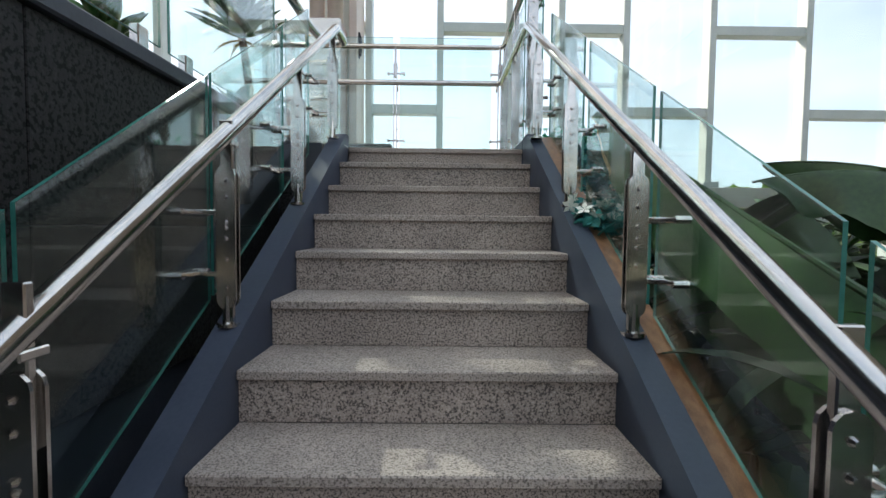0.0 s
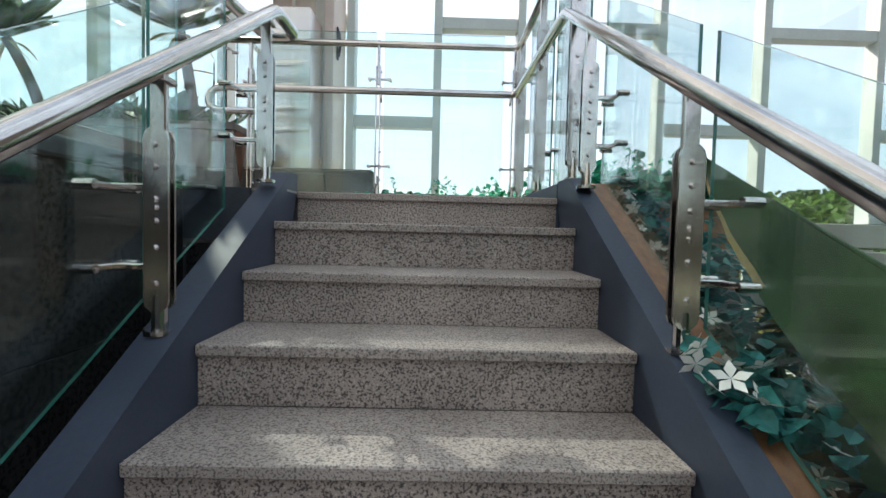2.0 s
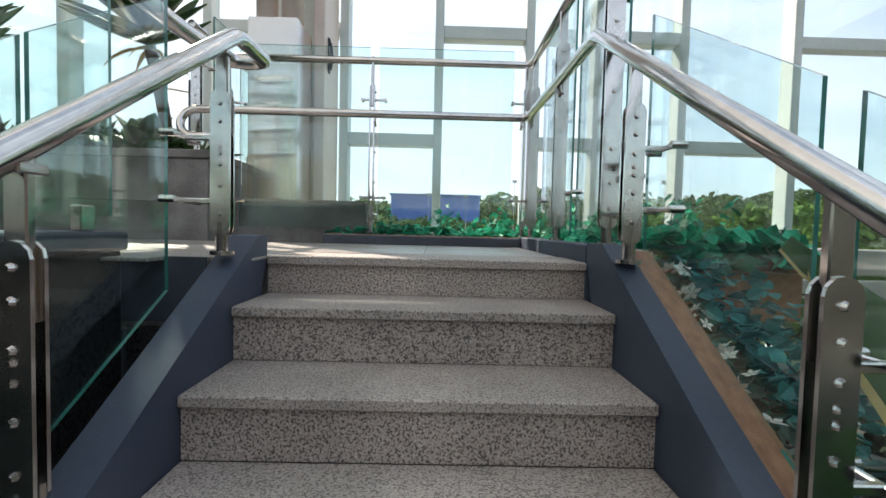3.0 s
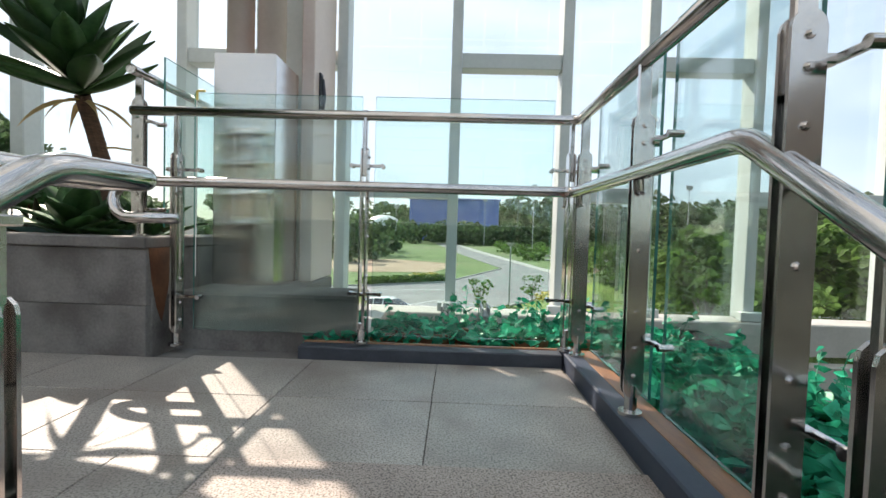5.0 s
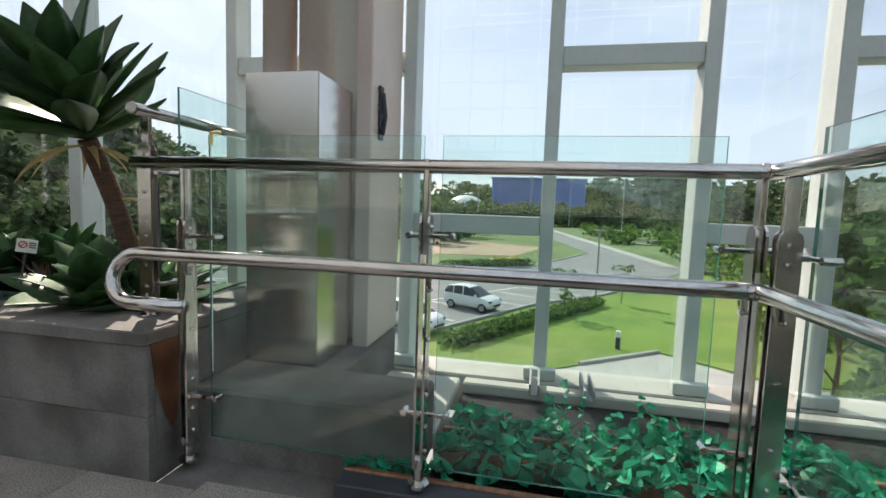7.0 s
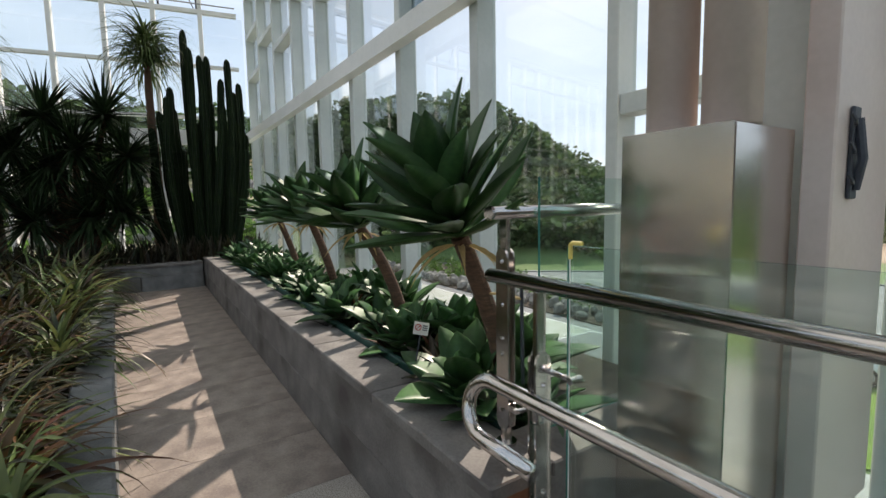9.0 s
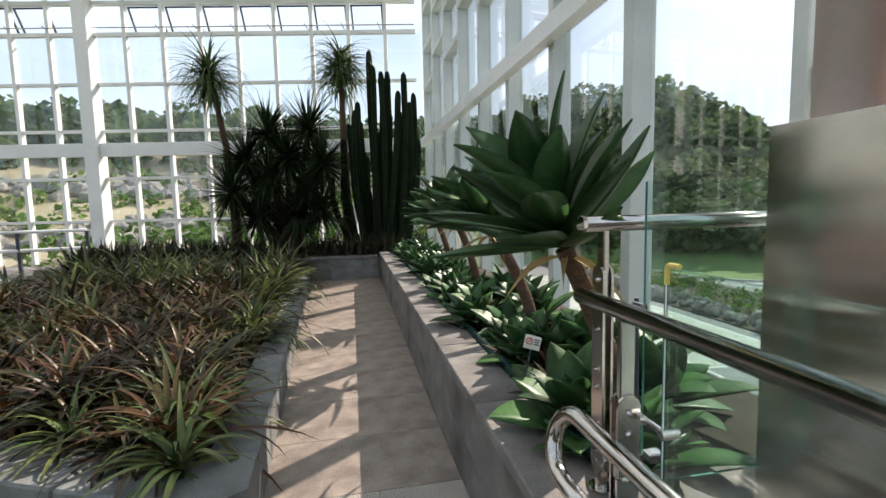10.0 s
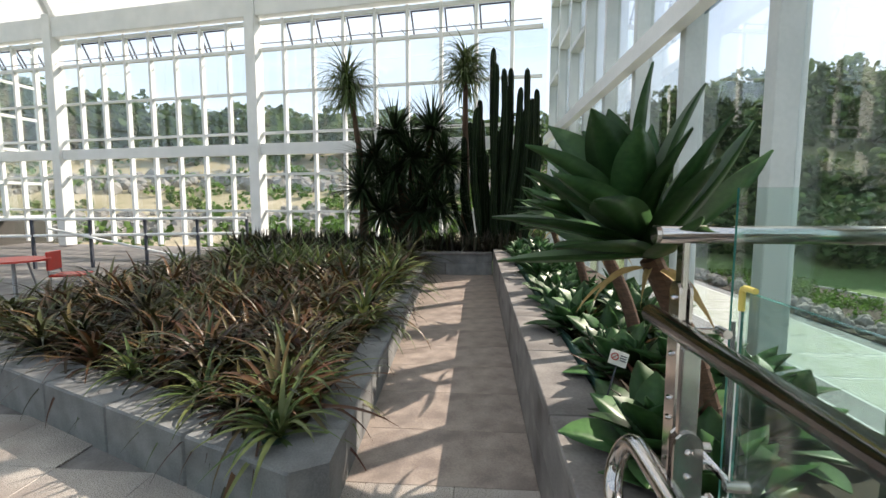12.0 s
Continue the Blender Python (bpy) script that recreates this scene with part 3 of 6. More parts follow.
for dx, z in ((1.0, 8.9), (3.5, 10.4), (6.2, 10.9), (9.0, 11.4), (14.0, 11.5), (19.0, 11.6)):
    p, q = FO + FD * 0.1, FO + FD * 24.2
    tube(rb, [(p.x + dx, p.y, z), (q.x + dx, q.y, z)], 0.07, 6)
part("rib", rb, WHITE, roof)
rp = B()
p, q = FO + FD * 0.1, FO + FD * 24.2
prof = [(0.0, 7.62), (1.0, 9.05), (3.5, 10.55), (6.2, 11.05), (9.0, 11.55), (11.6, 11.65)]
for k, ((d0, z0), (d1, z1)) in enumerate(zip(prof, prof[1:])):
    vs = [rp.verts.new(v) for v in ((p.x + d0, WALL_Y, z0), (p.x + d1, WALL_Y, z1), (q.x + d1, -20, z1), (q.x + d0, -20, z0))]
    rp.faces.new(vs)
part("roof_glazing", rp, FROST, roof, "milky white roof glazing")
part("roof_pane", box(B(), -1.3, 9.0, -16, WALL_Y, 11.7, 11.72), PANE, roof, "clear roof glazing").visible_shadow = False
part("gable_pane", box(B(), -13.0, 9.0, WALL_Y + 0.02, WALL_Y + 0.03, 8.5, 11.6), PANE, roof).visible_shadow = False
eaves = struct("wall_eaves", "white eaves beam on top of the glass wall", "beam")
part("beam", box(B(), -13.2, 9.0, WALL_Y - 0.2, WALL_Y + 0.1, 8.0, 8.5, 0.01), WHITE, eaves)
east = struct("window_4", "glass end wall of the hall with pale frames", "window")
for k in range(14):
    y = WALL_Y - 0.06 - 1.42 * k
    part("mullion", box(B(), 8.92, 9.08, y - 0.045, y + 0.045, LOW, 11.6, 0.006), MULL, east)
    if k < 13:
        part("pane", box(B(), 9.0, 9.012, y - 1.37, y - 0.05, LOW, 11.6), PANE, east).visible_shadow = False
for z in (0.0, 1.6, 3.2, 4.8, 6.4, 8.0):
    part("transom", box(B(), 8.93, 8.99, -15.6, WALL_Y - 0.11, z - 0.05, z + 0.05, 0.006), MULL, east)

# ---- planters and beds built of stone ----
def coursed(parent, mesh_name, mat, x0, x1, y, z0, z1, n, face=-1, t=0.04, rows=2):
    """Slabs set side by side along x in rows on the face at y."""
    w, h = (x1 - x0) / n, (z1 - z0) / rows
    me = None
    for r in range(rows):
        for i in range(n):
            if me is None:
                o = part(mesh_name, box(B(), 0.001, w - 0.001, 0, t, 0.001, h - 0.001, 0.003), mat, parent)
                me = o.data
                o.matrix_basis = pose(x0, y, z0)
            else:
                share(mesh_name, me, parent, pose(x0 + w * i, y, z0 + h * r))


planter = struct("planter_front", "long grey concrete planter under the glass wall", "planter")
part("core", box(B(), -10.4, -1.465, 1.305, 1.46, -0.06, 0.495), CONCRETE, planter)
coursed(planter, "face_slab", CONCRETE, -10.4, -1.42, 1.262, -0.06, 0.495, 4, rows=2)
part("end_slab", box(B(), -1.46, -1.42, 1.305, 2.5, -0.06, 0.495, 0.005), CONCRETE, planter)
w = 0.9
cap = part("cap_slab", box(B(), 0.002, w - 0.002, 0, 0.27, 0, 0.055, 0.006), CONCRETE, planter)
cap.matrix_basis = pose(-2.31, 1.245, 0.496)
for i in range(1, 9):
    share("cap_slab", cap.data, planter, pose(-2.31 - w * i, 1.245, 0.496))
part("cap_end", box(B(), -1.66, -1.408, 1.516, 2.5, 0.496, 0.551, 0.006), CONCRETE, planter)
part("stain", fix(prism(B(), [(1.27, 0.55), (1.47, 0.55), (1.46, 0.4), (1.42, 0.25), (1.38, 0.12), (1.34, 0.2), (1.30, 0.34)], "x", -1.4195, -1.4165)), RUST, planter, "brown water stain on the end slab")
soil_bed = tagged(part("planter_soil", box(B(), -10.3, -1.66, 1.47, WALL_Y - 0.2, 0.2, 0.44), SOIL), "dark damp planting soil in the planter", "soil", kind="stuff")
tray = tagged(part("planter_tray", box(B(), -8.3, -1.68, 1.53, 1.56, 0.44, 0.58, 0.004), GREENTRAY), "dark green plastic planting tray edge on the planter", "tray")

bed = struct("planter_bed", "low blue-grey kerbstone bed of bromeliads", "planter")
C0, C1 = (-2.24, 0.08), (-2.34, 0.24)          # clipped corner
FE, RE = (-3.75, -3.4), (-9.9, -0.14)         # ends of the front and the path side


def kerb_run(p, q, width, n, z0, z1, side):
    """Kerb stones in a row from p to q, width to the given side."""
    p, q = Vector((*p, 0)), Vector((*q, 0))
    d = (q - p) / n
    length = d.length
    yaw = math.degrees(math.atan2(d.y, d.x))
    y0, y1 = (0, width) if side > 0 else (-width, 0)
    me = None
    for i in range(n):
        a = p + d * i
        if me is None:
            o = part("kerb_stone", box(B(), 0.003, length - 0.003, y0, y1, z0, z1, 0.012), BEDSTONE, bed)
            me = o.data
            o.matrix_basis = pose(a.x, a.y, 0, 0, 0, yaw)
        else:
            share("kerb_stone", me, bed, pose(a.x, a.y, 0, 0, 0, yaw))


kerb_run(C0, FE, 0.32, 5, -0.06, 0.26, -1)
kerb_run((-2.66, 0.222), RE, 0.24, 9, -0.06, 0.26, 1)
part("kerb_corner", fix(prism(B(), [(C0[0] - 0.003, C0[1] + 0.004), C1, (-2.655, 0.222), (-2.66, -0.02), (-2.54, -0.06)], "z", -0.06, 0.265)), BEDSTONE, bed)
tagged(part("bed_soil", prism(B(), [(-2.5, 0.0), (-9.9, -0.36), (-9.9, -4.2), (-4.1, -3.4)], "z", -0.06, 0.2), SOIL), "dark planting soil in the low bed", "soil", kind="stuff")

farbed = struct("planter_far", "grey stone planter across the end of the path", "planter")
part("core", box(B(), -12.6, -10.05, -5.0, 1.24, -0.06, 0.4), CONCRETE, farbed)
for i in range(6):
    part("face_slab", box(B(), -10.05, -9.99, 0.26 - i * 1.0 , 1.236 - i * 1.0, -0.06, 0.22, 0.006), BEDSTONE, farbed)
    part("face_slab", box(B(), -10.05, -9.995, 0.26 - i * 1.0 - 0.3, 1.236 - i * 1.0 - (0.3 if i else 0), 0.225, 0.40, 0.006), BEDSTONE, farbed)
part("cap_slab", box(B(), -10.3, -9.96, -5.0, 1.24, 0.401, 0.45, 0.006), CONCRETE, farbed)

# concrete base and upstands by the windows
base = struct("column_base", "smooth concrete plinth under the steel column", "plinth")
part("plinth", box(B(), -1.417, -0.44, 1.475, 1.848, -0.06, 0.262, 0.014), CONCRETE, base)
part("column_foot", box(B(), -1.417, -0.90, 1.85, 2.7, -0.06, 0.241, 0.008), CONCRETE, base)
part("lower_ledge", box(B(), -0.898, -0.44, 1.85, 2.6, -0.06, 0.0, 0.008), SILL, base)
trough = struct("planting_trough", "dark stone trough for ivy below the windows", "trough")
part("bottom", box(B(), -0.41, 1.9, 1.46, 2.6, -0.25, -0.06), BASALT, trough)
part("side_bottom", box(B(), 0.79, 1.5, 0.06, 1.455, -0.25, -0.06), TIMBER, trough)
part("rim", box(B(), -0.41, 1.9, 2.50, 2.6, -0.059, 0.01, 0.01), SILL, trough)
part("side_rim", box(B(), 1.44, 1.5, 0.06, 1.455, -0.059, -0.01, 0.01), TIMBER, trough)
for y in (1.66, 1.86):
    part("inner_board", box(B(), -0.40, 1.43, y, y + 0.03, -0.059, 0.035, 0.005), TIMBER, trough, "weathered brown timber board")

# kerbs and timber edging round the landing
kerb = struct("landing_kerb", "blue-grey painted steel kerb round the landing edge", "kerb")
part("front_kerb", box(B(), -0.70, 0.617, 1.335, 1.43, -0.06, 0.03, 0.006), DARKSTEEL, kerb)
part("side_kerb", box(B(), 0.619, 0.70, -0.0, 1.43, -0.25, 0.04, 0.006), BLUEPAINT, kerb)
edging = struct("timber_edging", "varnished brown timber edging boards beside the kerb", "trim")
part("side_board", box(B(), 0.702, 0.785, -0.02, 1.45, -0.06, 0.03, 0.006), TIMBER, edging)
part("front_board", box(B(), -0.70, 0.70, 1.432, 1.46, -0.06, 0.035, 0.005), TIMBER, edging)
ye = -11 * RUN
part("sloping_board", fix(prism(B(), [(-0.022, 0.03), (-0.16, 0.025), (ye, nose(ye) + 0.085), (ye, nose(ye) - 0.06), (-0.022, -0.08)], "x", 0.702, 0.785)), TIMBER, edging)

# ---- railings ----
RAIL_X, RAIL_Y, GX, GY = 0.66, 1.385, 0.735, 1.455


def post_thing(name, label, height, neck_to, arms, both=True, out=1, reach=0.075):
    """A post of two bolted plates on a round foot; its width lies along x, the rail runs along y, the glass is at +x * out."""
    th = thing(name, label, "railing post", "railing posts")
    part("foot", tube(B(), [(0, 0, 0), (0, 0, 0.012)], 0.038, 18), STEEL, th)
    part("stem", tube(B(), [(0, 0, 0.012), (0, 0, 0.10)], 0.02, 12), STEEL, th)
    for s in (-1, 1):
        bm = B()
        hw, z0, z1 = 0.031, 0.07, height
        pts = [(hw * math.cos(a), z0 + hw * 0.6 + hw * math.sin(a)) for a in (math.pi + math.pi * k / 6 for k in range(7))]
        pts += [(hw * math.cos(a), z1 - hw + hw * math.sin(a)) for a in (math.pi * k / 6 for k in range(7))]
        prism(bm, pts, "y", s * 0.014 - 0.004, s * 0.014 + 0.004)
        part("plate", fix(bm), STEEL, th)
    part("neck", box(B(), -0.02, 0.02, -0.0095, 0.0095, height - 0.14, neck_to, 0.003), STEEL, th)
    zs = [0.13, 0.22, 0.34, height * 0.55, height - 0.2, height - 0.10, height - 0.045]
    b0 = None
    for z in zs:
        m = pose(0, -0.018, z, 90)
        if b0 is None:
            bm = B()
            tube(bm, [(0, 0, -0.002), (0, 0, 0.004), (0, 0, 0.009)], 0.010, 8, 0.005)
            b0 = part("bolt", bm, STEEL, th)
            b0.matrix_basis = m
        else:
            share("bolt", b0.data, th, m)
    for z in arms:
        arm = part("glass_arm", box(B(), min(0.02 * out, (reach - 0.013) * out), max(0.02 * out, (reach - 0.013) * out), -0.009, 0.009, z - 0.009, z + 0.009, 0.003), STEEL, th)
        for s in ((-1, 1) if both else (1,)):
            bm = B()
            box(bm, min((reach - 0.023) * out, (reach - 0.009) * out), max((reach - 0.023) * out, (reach - 0.009) * out), min(0, s * 0.085), max(0, s * 0.085), z - 0.008, z + 0.008, 0.003)
            part("clamp_bar", bm, STEEL, th)
            part("clamp_disc", tube(B(), [((reach - 0.03) * out, s * 0.078, z), ((reach + 0.016) * out, s * 0.078, z)], 0.012, 12), STEEL, th)
    return th


POSTS = "polished steel railing post of two bolted plates"
P_TALL = post_thing("railing_post", POSTS + " on the landing kerb", 0.98, 1.165, (0.24, 0.90))
P_TALL.matrix_basis = pose(RAIL_X, 0.59, 0.04)
copy_thing(P_TALL, pose(RAIL_X + 0.012, 1.30, 0.04))
copy_thing(P_TALL, pose(RAIL_X, -0.09, 0.04))
for x in (-1.345, -0.392, 0.63):
    copy_thing(P_TALL, pose(x, RAIL_Y, 0.045 if x > -1 else 0.0, 0, 0, 90))
P_ST = post_thing("railing_post", POSTS + " on the stair stringer", 0.50, 0.625, (0.17, 0.36), reach=0.11)
P_ST.matrix_basis = pose(0.66, -0.285, -0.01)
for y in (-1.04, -1.79, -2.54):
    copy_thing(P_ST, pose(0.66, y, nose(y) + 0.125))
P_SL = post_thing("railing_post", POSTS + " on the stair stringer", 0.52, 0.665, (0.17, 0.37), out=-1, reach=0.133)
P_SL.matrix_basis = pose(-0.632, -0.245, -0.015)
for y in (-0.96, -1.71, -2.46):
    copy_thing(P_SL, pose(-0.632, y, nose(y) + 0.08))
P_RT = post_thing("railing_post", POSTS + " on the planter edge", 0.72, 0.835, (0.14, 0.60), both=False)
P_RT.matrix_basis = pose(-1.60, 1.47, 0.55)

hr = thing("handrail", "round polished steel double handrail round the landing", "handrail")
yb = -3.2
part("upper_rail", tube(B(), rounded([(RAIL_X, -0.13, 1.185), (RAIL_X, RAIL_Y, 1.185), (-1.58, RAIL_Y, 1.185)], 0.05), 0.024, 18), STEEL, hr, smooth=True)
part("lower_rail", tube(B(), rounded([(0.64, yb, 0.82 + yb * 0.612), (0.64, 0.02, 0.825), (0.64, RAIL_Y - 0.03, 0.83), (-1.40, RAIL_Y - 0.03, 0.83)], 0.05)[:-1]
     + [(-1.46, RAIL_Y - 0.03, 0.83)] + [(-1.53 - 0.103 * math.sin(a), RAIL_Y - 0.03 - 0.025 * (1 - math.cos(a)), 0.738 + 0.092 * math.cos(a)) for a in (math.pi * k / 10 for k in range(11))] + [(-1.29, RAIL_Y - 0.08, 0.645)], 0.0265, 18), STEEL, hr, smooth=True)
for y in (0.55, 1.25):
    part("rail_bracket", tube(B(), rounded([(0.645, y, 0.81), (0.65, y, 0.765), (0.66, y, 0.76)], 0.02), 0.009, 8), STEEL, hr)
for x in (-1.33, -0.37, 0.6):
    part("rail_bracket", tube(B(), rounded([(x, RAIL_Y - 0.03, 0.81), (x, RAIL_Y - 0.03, 0.765), (x, RAIL_Y, 0.76)], 0.02), 0.009, 8), STEEL, hr)
hl = thing("handrail", "round polished steel stair handrail with a turned-back end", "handrail")
part("rail", tube(B(), rounded([(-0.63, yb, 0.72 + (yb + 0.15) * 0.632), (-0.63, -0.15, 0.715), (-0.63, 0.125, 0.72), (-0.77, 0.125, 0.72), (-0.80, -0.16, 0.72), (-0.80, -0.62, 0.72)], 0.05), 0.0275, 18), STEEL, hl, smooth=True)
for y in (-0.245, -0.96, -1.71, -2.46):
    part("saddle", box(B(), -0.655, -0.605, y - 0.03, y + 0.03, 0.70 + (y + 0.15) * 0.632 - 0.03, 0.70 + (y + 0.15) * 0.632 - 0.012, 0.003), STEEL, hl)
part("end_cap", tube(B(), [(-0.80, -0.64, 0.72), (-0.80, -0.62, 0.72)], 0.0275, 14), STEEL, hl)
rt = thing("handrail", "round polished steel handrail above the planter end", "handrail")
part("rail", tube(B(), [(-1.59, 1.40, 1.395), (-1.59, 2.72, 1.395)], 0.024, 18), STEEL, rt, smooth=True)
part("end_cap", tube(B(), [(-1.59, 1.388, 1.395), (-1.59, 1.40, 1.395)], 0.0255, 14), STEEL, rt)


def pane_part(pts, axis, a, b, parent):
    bm = fix(prism(B(), pts, axis, a, b))
    i = {"x": 0, "y": 1, "z": 2}[axis]
    for f in bm.faces:
        f.material_index = 0 if abs(f.normal[i]) > 0.9 else 1
    ob = part("glass_panel", bm, (GLASS, EDGE), parent)
    ob.visible_shadow = False
    return ob


GL = "clear greenish glass balustrade"
gb = thing("glass_balustrade", GL + " along the landing front", "balustrade", "glass balustrades")
for a, b in ((-1.30, -0.425), (-0.357, 0.555)):
    pane_part([(a, 0.07), (b, 0.07), (b, 1.30), (a, 1.30)], "y", GY, GY + 0.01, gb)
gb = thing("glass_balustrade", GL + " along the landing side", "balustrade", "glass balustrades")
for a, b in ((-0.03, 0.545), (0.635, 1.30)):
    pane_part([(a, 0.07), (b, 0.07), (b, 1.30), (a, 1.30)], "x", GX, GX + 0.01, gb)
for gx, ys, top, sl, z0 in ((0.77, ((-0.86, -0.14), (-1.638, -0.945), (-2.397, -1.69), (-3.3, -2.45)), 0.915, 0.611, 0.11), (-0.77, ((-0.79, -0.32), (-1.545, -0.81), (-2.318, -1.57), (-3.2, -2.34)), 0.96, 0.642, 0.06)):
    gb = thing("glass_balustrade", GL + " stepping down beside the stairs", "balustrade", "glass balustrades")
    for a, b in ys:
        pane_part([(a, nose(a) + z0), (b, nose(b) + z0), (b, b * sl + top), (a, a * sl + top)], "x", gx, gx + 0.01, gb)
gb = thing("glass_balustrade", GL + " on the planter end", "balustrade", "glass balustrades")
pane_part([(1.56, 0.60), (2.25, 0.60), (2.25, 1.515), (1.56, 1.515)], "x", -1.53, -1.52, gb)
part("clamp", box(B(), -1.545, -1.505, 1.575, 1.625, 0.67, 0.70, 0.004), STEEL, gb)
part("clamp", box(B(), -1.545, -1.505, 2.15, 2.20, 0.552, 0.64, 0.004), STEEL, gb)

up = thing("glass_balustrade", GL + " on the dark wall cap beside the stairs", "balustrade", "glass balustrades")
for k in range(5):
    y1 = -0.20 - 1.22 * k
    pane_part([(y1 - 1.16, 0.10), (y1, 0.10), (y1, 1.24), (y1 - 1.16, 1.24)], "x", -1.02, -1.01, up)
    for y in (y1 - 0.12, y1 - 1.04):
        part("clamp", box(B(), -1.032, -0.998, y - 0.03, y + 0.03, 0.051, 0.13, 0.004), STEEL, up)

# ---- column and fixtures ----
col = thing("steel_column_casing", "brushed stainless steel casing round the pipe column on a plinth", "column casing")
part("casing_body", box(B(), -1.41, -1.035, 1.853, 2.25, 0.242, 1.655, 0.005), BRUSHED, col)
for z0, z1 in ((0.244, 1.298), (1.30, 1.653)):
    bm = B()
    k = int((z1 - z0) / 0.012)
    rows_ = []
    for j in range(k + 1):
        z = z0 + (z1 - z0) * j / k
        rows_.append([bm.verts.new((-1.409 + 0.373 * f, 1.8495 - 0.8 * math.sin(math.pi * (0.06 + 0.9 * f)) * sum(a * math.exp(-((z - c - 0.02 * f) / w_) ** 2) for c, a, w_ in ((0.62, 0.005, 0.02), (0.80, 0.006, 0.018), (0.985, 0.005, 0.015), (1.17, 0.006, 0.02))) - 0.0012 * math.sin(7 * z + 2 * f), z)) for f in (m_ / 10 for m_ in range(11))])
    for a, b in zip(rows_, rows_[1:]):
        for j in range(10):
            bm.faces.new((a[j], a[j + 1], b[j + 1], b[j]))
    part("front_sheet", bm, BRUSHED, col, "slightly buckled front sheet", smooth=True)
pipes = thing("pipe_column", "pair of beige painted round steel pipes", "column")
part("pipe", tube(B(), [(-1.32, 2.0, 1.66), (-1.32, 2.0, 8.3)], 0.082, 24), PIPE, pipes, smooth=True)
part("pipe", tube(B(), [(-1.12, 2.0, 1.66), (-1.12, 2.0, 8.3)], 0.085, 24), PIPE, pipes, smooth=True)
part("bracket", box(B(), -1.45, -1.0, 1.93, 2.06, 2.42, 2.50, 0.01), PIPE, pipes)
part("flange", tube(B(), [(-1.32, 2.0, 2.36), (-1.32, 2.0, 2.41)], 0.10, 20), PIPE, pipes)
post_w = thing("steel_column", "broad pale grey steel column by the window", "column")
part("flange_plate", box(B(), -1.02, -0.93, 2.26, 2.80, 0.242, 8.0, 0.006), PIPE, post_w)
part("web", box(B(), -1.40, -1.03, 2.40, 2.60, 0.242, 8.0, 0.006), MULL, post_w)
latch = thing("window_latch", "dark worn metal latch on the pale column", "latch")
part("latch_plate", box(B(), -0.9285, -0.915, 2.36, 2.42, 1.42, 1.72, 0.004), DARKSTEEL, latch)
part("latch_lever", tube(B(), [(-0.912, 2.39, 1.45), (-0.895, 2.385, 1.55), (-0.912, 2.39, 1.68)], 0.014, 8), DARKSTEEL, latch)
for z in (1.47, 1.57, 1.66):
    part("hook", tube(B(), [(-0.91, 2.36, z), (-0.90, 2.32, z + 0.01), (-0.905, 2.30, z + 0.03)], 0.006, 6), DARKSTEEL, latch)
for x in (-0.02, 0.28):
    ch = thing("drain_channel", "short grey metal channel lying on the sill", "bracket", "sill channels")
    bm = B()
    box(bm, x, x + 0.012, 2.42, 2.72, 0.012, 0.07)
    box(bm, x + 0.048, x + 0.06, 2.42, 2.72, 0.012, 0.07)
    box(bm, x, x + 0.06, 2.42, 2.72, 0.0, 0.012)
    part("channel", bm, GREYMETAL, ch)
hook = thing("glass_hook", "yellow plastic hook over the top of the glass", "hook")
part("hook", tube(B(), rounded([(-1.285, GY - 0.004, 1.262), (-1.285, GY - 0.004, 1.309), (-1.242, GY - 0.004, 1.309)], 0.012), 0.0065, 8), YELLOW, hook)
part("cord", tube(B(), [(-1.285, GY - 0.006, 0.35), (-1.285, GY - 0.006, 1.262)], 0.0018, 6), WHITE, hook)
signp = thing("plant_sign", "small white sign with a red ring among the plants", "sign")
part("board", box(B(), -0.045, 0.045, -0.002, 0.002, 0.0, 0.075, 0.001), PETAL, signp)
bm = B()
tube(bm, [(-0.018 + 0.017 * math.cos(a), -0.004, 0.042 + 0.017 * math.sin(a)) for a in (2 * math.pi * k / 16 for k in range(17))], 0.003, 6, caps=False)
tube(bm, [(-0.03, -0.004, 0.03), (-0.006, -0.004, 0.054)], 0.0025, 6)
part("ring", bm, REDPLASTIC, signp)
for k in range(3):
    part("text_bar", box(B(), 0.008, 0.038, -0.0035, -0.002, 0.028 + 0.012 * k, 0.034 + 0.012 * k), DARKSTEEL, signp)
part("stake", box(B(), -0.004, 0.004, 0.0022, 0.006, -0.2, 0.05), DARKSTEEL, signp)
signp.matrix_basis = pose(-2.33, 1.53, 0.775, -15, 12, 65) @ Matrix.Scale(0.85, 4)

# ---- plants ----
rng = random.Random(7)


def agave_crown(th, m, n, length, width, lift0, lift1, r):
    """Rosette of broad pointed blades, from flat outer ones to upright inner ones; each blade is a part."""
    for i in range(n):
        f = i / (n - 1)
        bm = leaf(B(), (0, 0, 0.10 * f), i * 2.39996 + r.uniform(-0.2, 0.2), lift0 + (lift1 - lift0) * f ** 1.15 + r.uniform(-0.1, 0.1), length * (0.92 - 0.02 * f) * r.uniform(0.85, 1.08), width * r.uniform(0.85, 1.1),
                  -0.30 + 0.75 * f + r.uniform(-0.25, 0.35), 0.30, 13, 2.0, 0.014, r, r.uniform(-0.4, 0.4), 0.48)
        part("leaf", fix(bm), AGAVE, th, smooth=True).matrix_basis = m


